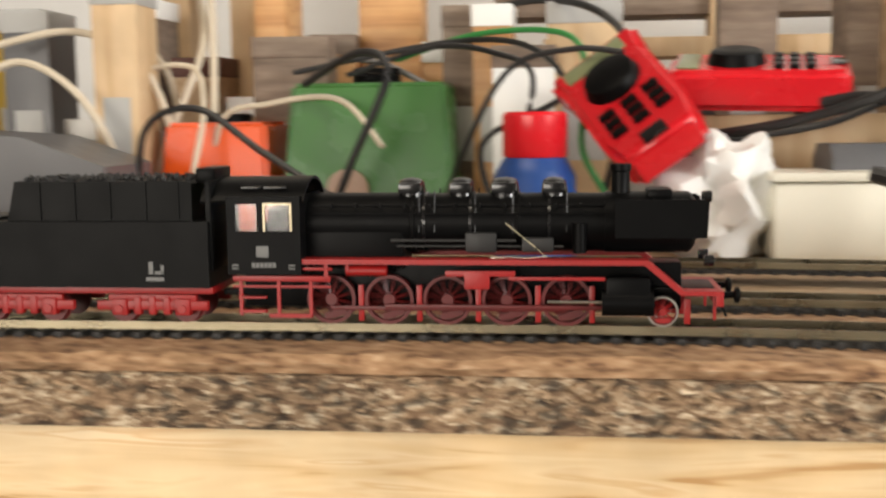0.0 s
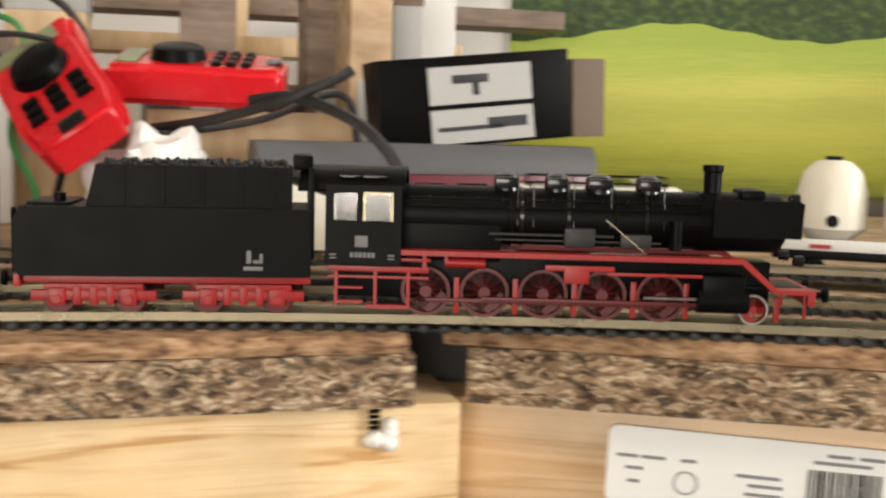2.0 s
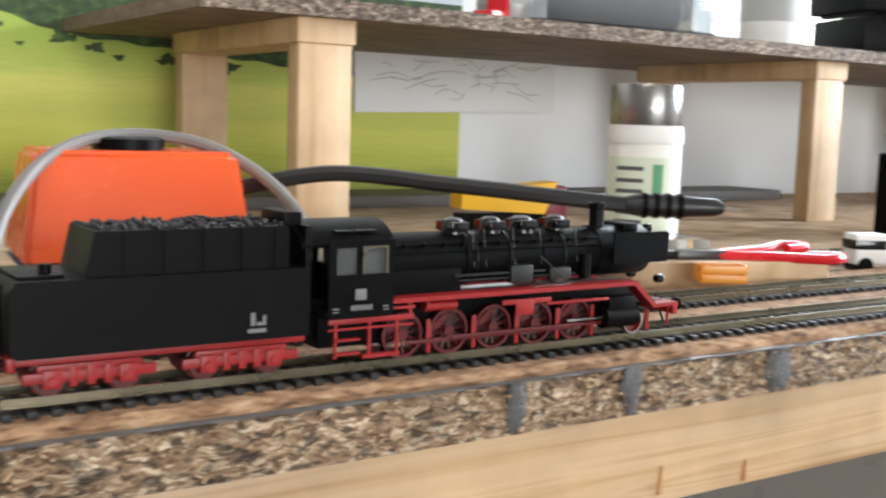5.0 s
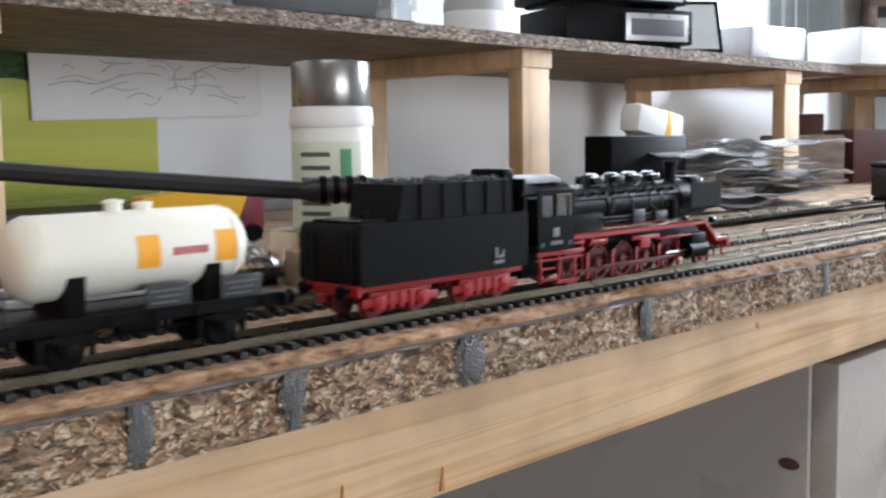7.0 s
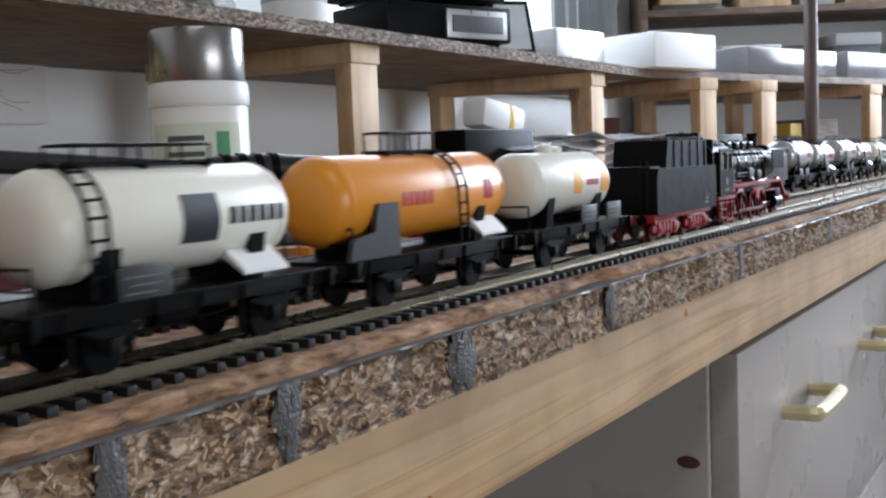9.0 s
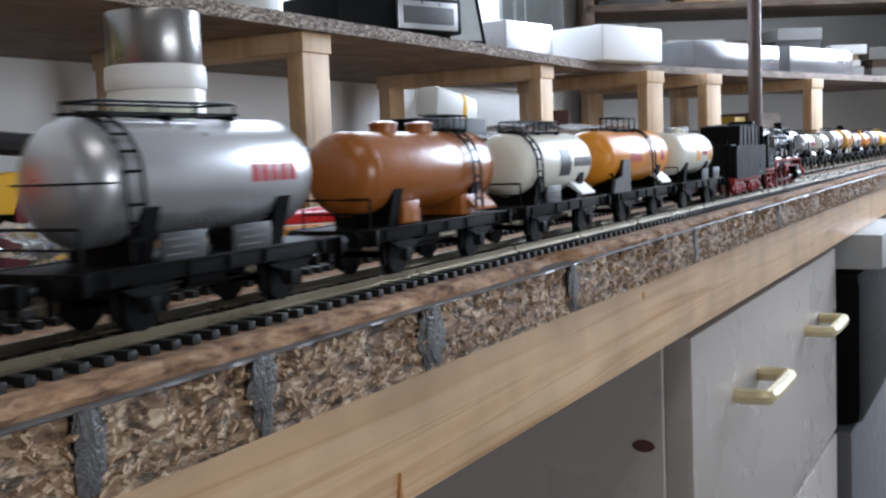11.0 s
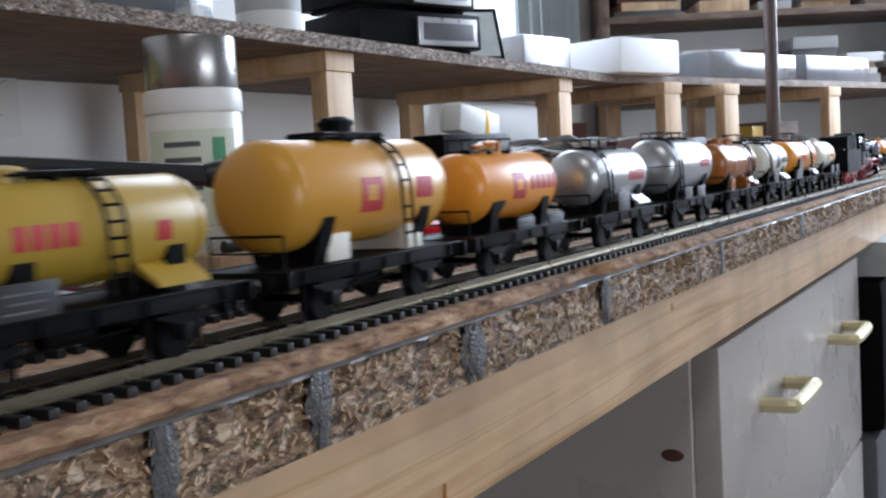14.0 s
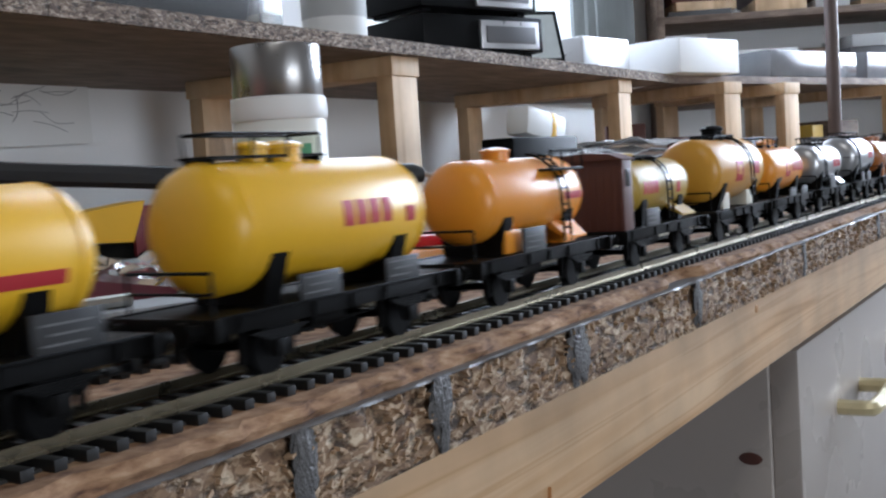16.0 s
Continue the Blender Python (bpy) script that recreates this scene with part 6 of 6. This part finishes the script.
for k in range(26):
    cx, cz = rnd.uniform(0.03, 0.23), rnd.uniform(0.118, 0.160)
    a, ln, bend = rnd.choice((0.1, 0.5, -0.4, 1.4, 0.0)), rnd.uniform(0.012, 0.05), rnd.uniform(-0.006, 0.006)
    ps = [(cx + math.cos(a) * ln * (q - 0.5) - math.sin(a) * bend * (1 - (2 * q - 1) ** 2), -0.0012, min(0.168, max(0.105, cz + math.sin(a) * ln * 0.6 * (q - 0.5) + bend * (1 - (2 * q - 1) ** 2)))) for q in (0, 0.5, 1)]
    part("pencil_line", hose(B(), ps, 0.00035, 4, 5), PENCIL, pp)
ledge = solo("wall_ledge", bx(B(), -0.3, 1.2, -0.09, 0, 0, 0.012, 0.001), mat("dark_ledge", (0.10, 0.085, 0.07), 0.6, 0, 0.3), "dark ledge with a rear track along the wall", "ledge", (0, YW - 0.004, 0.0019))

# ---- on the shelf ----
ZS = 0.1749


def shelf_box(name, label, cat, at, rz, dims, m, bev=0.002):
    return solo(name, bx(B(), -dims[0] / 2, dims[0] / 2, -dims[1] / 2, dims[1] / 2, 0, dims[2], bev), m, label, cat, at, rz)


SILB = mat("silver_frame_plastic", (0.55, 0.55, 0.56), 0.3, 0.6)
for k in range(3):
    r = thing("card_reader", "black electronic unit with a silver framed front", "device", (1.155 - 0.01 * k, 0.47, ZS + k * 0.044), -20 + 3 * k)
    part("case", bx(B(), -0.085, 0.085, -0.05, 0.05, 0.003, 0.042, 0.003), BLACK, r)
    part("front_frame", bx(B(), -0.01, 0.075, -0.054, -0.05, 0.006, 0.036, 0.001), SILB, r, "silver front frame")
    part("front_window", bx(B(), -0.003, 0.068, -0.0555, -0.054, 0.012, 0.030, 0.0006), GREYP, r)
    for x in (-0.07, 0.07):
        part("foot", bx(B(), x - 0.006, x + 0.006, -0.04, 0.04, 0.0, 0.003), BLACK, r)
sg = thing("framed_sign", "leaning glossy framed panel with red print", "panel", (1.30, 0.455, ZS), -38, rx=-18)
part("panel_frame", bx(B(), -0.07, 0.05, -0.004, 0.004, 0, 0.07, 0.001), BLACK, sg)
part("pane", bx(B(), -0.064, 0.044, -0.0055, -0.004, 0.006, 0.064), mat("glossy_pale_pane", (0.72, 0.78, 0.78), 0.08), sg)
part("red_print", bx(B(), -0.055, -0.04, -0.0062, -0.0055, 0.012, 0.05), REDPR, sg)
for x, y, h, r, m, lab in ((0.93, 0.47, 0.10, 0.03, WHITEP, "tall pale bottle standing on the shelf"), (0.83, 0.50, 0.08, 0.035, CREAM, "pale tin standing on the shelf"), (0.60, 0.47, 0.06, 0.028, SILVER, "grey tin standing on the shelf")):
    t = thing("shelf_tin", lab, "tin", (x, y, ZS))
    part("tin_body", spun(B(), [(0, r * 0.96), (0.002, r), (h * 0.85, r), (h, r * 0.6), (h + 0.012, r * 0.55)], 28, "z"), m, t)
    part("tin_label", spun(B(), [(h * 0.25, r + 0.0004), (h * 0.6, r + 0.0004)], 28, "z"), PRINT, t)
lt = thing("glass_case", "clear case with a dark model inside on the shelf", "display case", (0.70, 0.465, ZS), -3)
part("case_glass", bx(B(), -0.10, 0.10, -0.035, 0.035, 0.004, 0.062, 0.002), GLASS, lt)
part("case_base", bx(B(), -0.102, 0.102, -0.037, 0.037, 0, 0.004, 0.001), BLACK, lt)
part("model", spun(B(), [(-0.08, 0.004), (-0.075, 0.017), (0.07, 0.017), (0.078, 0.006)], 24, "x", (0, 0, 0.024)), GREYP, lt)
rc = thing("red_caliper", "red plastic bracket lying on the shelf", "bracket", (0.575, 0.455, ZS), 20)
part("bracket", bx(bx(B(), 0, 0.008, -0.01, 0.01, 0, 0.07, 0.002), -0.02, 0.006, -0.01, 0.01, 0, 0.008, 0.002), PHR, rc)
for at, rz, dims, m, lab in (((1.745, 0.41, ZS), -18, (0.15, 0.1, 0.052), WHITEP, "white card box on the shelf"), ((1.55, 0.5, ZS), -10, (0.12, 0.1, 0.05), SILVER, "pale tray of odds and ends"), ((2.10, 0.36, ZS), -18, (0.28, 0.16, 0.045), mat("clear_tray", (0.30, 0.30, 0.31), 0.15, 0, 0.5, 30, trans=0.5), "clear plastic storage tray"), ((2.42, 0.27, ZS), -18, (0.26, 0.16, 0.05), mat("clear_tray", (0.34, 0.34, 0.35), 0.15, 0, 0.5, 30, trans=0.5), "clear plastic storage tray")):
    shelf_box("storage_box", lab, "box", at, rz, dims, m, 0.004)
rk = thing("wall_rack", "open wooden rack with stacked books and boxes at the end wall", "rack", (2.72, 0.40, 0.0019), -60)
for z in (0.16, 0.34, 0.52):
    part("rack_shelf", bx(B(), -0.4, 0.4, -0.12, 0.12, z, z + 0.015, 0.001), SHELFW, rk)
for x in (-0.4, 0.385):
    part("rack_side", bx(B(), x, x + 0.015, -0.12, 0.12, 0, 0.7, 0.001), SHELFW, rk)
rnd = random.Random(5)
for z in (0.176, 0.356):
    x = -0.36
    while x < 0.3:
        w = rnd.uniform(0.06, 0.14)
        h0 = z
        for k in range(rnd.randint(2, 5)):
            h = rnd.uniform(0.012, 0.03)
            solo("book", bx(B(), -w / 2, w / 2, -0.08, 0.08, 0, h, 0.001), rnd.choice((SHELFW, POSTW, PRINT, GREYP, BROWN, WHITEP)), "book or carton lying in a stack on the rack", "book", tuple(rk.matrix_world @ Vector((x + w / 2, rnd.uniform(-0.02, 0.02), h0))), -60 + rnd.uniform(-6, 6))
            h0 += h
        x += w + rnd.uniform(0.01, 0.05)

# ---- far lower clutter under the shelf's end ----
for k in range(16):
    w, d, h = rnd.uniform(0.04, 0.12), rnd.uniform(0.04, 0.08), rnd.uniform(0.03, 0.11)
    solo("storage_box", bx(B(), -w / 2, w / 2, -d / 2, d / 2, 0, h, 0.002), rnd.choice((SHELFW, POSTW, BROWN, GREYP, WHITEP, PRINT, OLIVE)), "carton stored under the far shelf", "box", (1.58 + 0.055 * k, 0.46 - 0.015 * k + rnd.uniform(0, 0.1), 0.0019), rnd.uniform(-40, 40))

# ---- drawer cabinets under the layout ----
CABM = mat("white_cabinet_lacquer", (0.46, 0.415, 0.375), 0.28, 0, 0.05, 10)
HAND = mat("cream_brass_handle", (0.78, 0.68, 0.40), 0.3, 0.2)


def cabinet(x0, x1, label):
    t = thing("drawer_cabinet", label, "cabinet", (x0, 0.03, -0.9))
    w = x1 - x0
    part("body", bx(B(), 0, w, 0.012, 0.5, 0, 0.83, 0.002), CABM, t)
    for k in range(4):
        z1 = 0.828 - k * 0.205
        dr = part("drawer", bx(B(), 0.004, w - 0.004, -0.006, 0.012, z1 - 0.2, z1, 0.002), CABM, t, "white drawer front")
        for hx in (0.26 * w, 0.74 * w):
            bm = hose(B(), ((hx - 0.04, -0.006, z1 - 0.06), (hx - 0.04, -0.026, z1 - 0.06), (hx - 0.03, -0.03, z1 - 0.06), (hx + 0.03, -0.03, z1 - 0.06), (hx + 0.04, -0.026, z1 - 0.06), (hx + 0.04, -0.006, z1 - 0.06)), 0.0055)
            part("handle", bm, HAND, dr, "cream and brass bow handle")
    return t


cabinet(0.774, 1.372, "white lacquered drawer cabinet with bow handles under the layout")
cabinet(1.75, 2.3, "second white drawer cabinet under the layout")
tl = thing("tool_case", "dark silver-edged tool case under the layout", "case", (1.56, 0.10, -0.9))
part("case_body", bx(B(), -0.17, 0.17, -0.09, 0.3, 0.0, 0.62, 0.01), GREYP, tl)
part("upper_case", bx(B(), -0.16, 0.16, -0.10, 0.28, 0.62, 0.80, 0.02), BLACK, tl)
part("pale_box", bx(B(), -0.15, 0.1, -0.12, 0.2, 0.80, 0.84, 0.004), PRINT, tl)
mk = B()
bmesh.ops.create_icosphere(mk, subdivisions=2, radius=0.006, matrix=Matrix.Diagonal((0.15, 1.3, 0.7, 1)))
solo("chip_mark", mk, BROWN, "dark chipped spot on the cabinet side", "mark", (0.774, 0.055, -0.142))

# ---- racks and boxes behind the clutter ----
for (x, y), w, h in (((-0.76, 0.33), 0.045, 0.35), ((-0.90, 0.36), 0.06, 0.35), ((-1.02, 0.22), 0.05, 0.35), ((-0.44, 0.545), 0.04, 0.35)):
    solo("rack_post", bx(B(), -w / 2, w / 2, -0.02, 0.02, 0, h, 0.001), POSTW, "upright pale timber of the rear rack", "post", (x, y, 0.0012), 24)
for (x, y, z), w, m, lab in (((-0.42, 0.56, 0.125), 0.36, POSTW, "pale timber rail of the rear rack"), ((-0.40, 0.585, 0.16), 0.5, SHELFW, "board of the rear rack"), ((-0.75, 0.47, 0.2), 0.5, SHELFW, "upper board of the rear rack"), ((-0.46, 0.5, 0.085), 0.34, SHELFW, "low dark board of the rear rack")):
    t = solo("rack_board", bx(B(), -w / 2, w / 2, -0.03, 0.03, 0, 0.016, 0.001), m, lab, "board", (x, y, z), 24)
rnd = random.Random(12)
for k in range(46):
    s = -0.95 + 0.021 * k
    off = rnd.uniform(0.36, 0.5)
    x, y = AX + s * ca - off * sa + 0.06, AY + s * sa + off * ca + 0.09
    if y > 0.7 or x > -0.24:
        continue
    w, h = rnd.uniform(0.02, 0.055), rnd.uniform(0.05, 0.2)
    carton = solo("storage_box", bx(B(), -w / 2, w / 2, -0.02, 0.02, 0, h, 0.001), rnd.choice((WHITEP, POSTW, SHELFW, PRINT, POSTW, TOPBOARD, PINE2, GREYP, OLIVE, SHELFW)), "carton or tin standing in the rear rack", "box", (x, y, 0.0012), 24 + rnd.uniform(-6, 6))
    part("lid", bx(B(), -w / 2 - 0.0008, w / 2 + 0.0008, -0.0208, 0.0208, h - 0.014, h + 0.001, 0.0008), rnd.choice((WHITEP, PRINT, SHELFW, BROWN)), carton)
    part("paper_label", bx(B(), -w * 0.3, w * 0.3, -0.0206, -0.0198, h * 0.3, h * 0.55), PRINT, carton)
solo("white_post", bx(B(), -0.02, 0.02, -0.02, 0.02, 0, 0.33, 0.001), WHITEP, "white upright beside the landscape poster", "post", (-0.27, 0.6, 0.0012), 10)
motions()
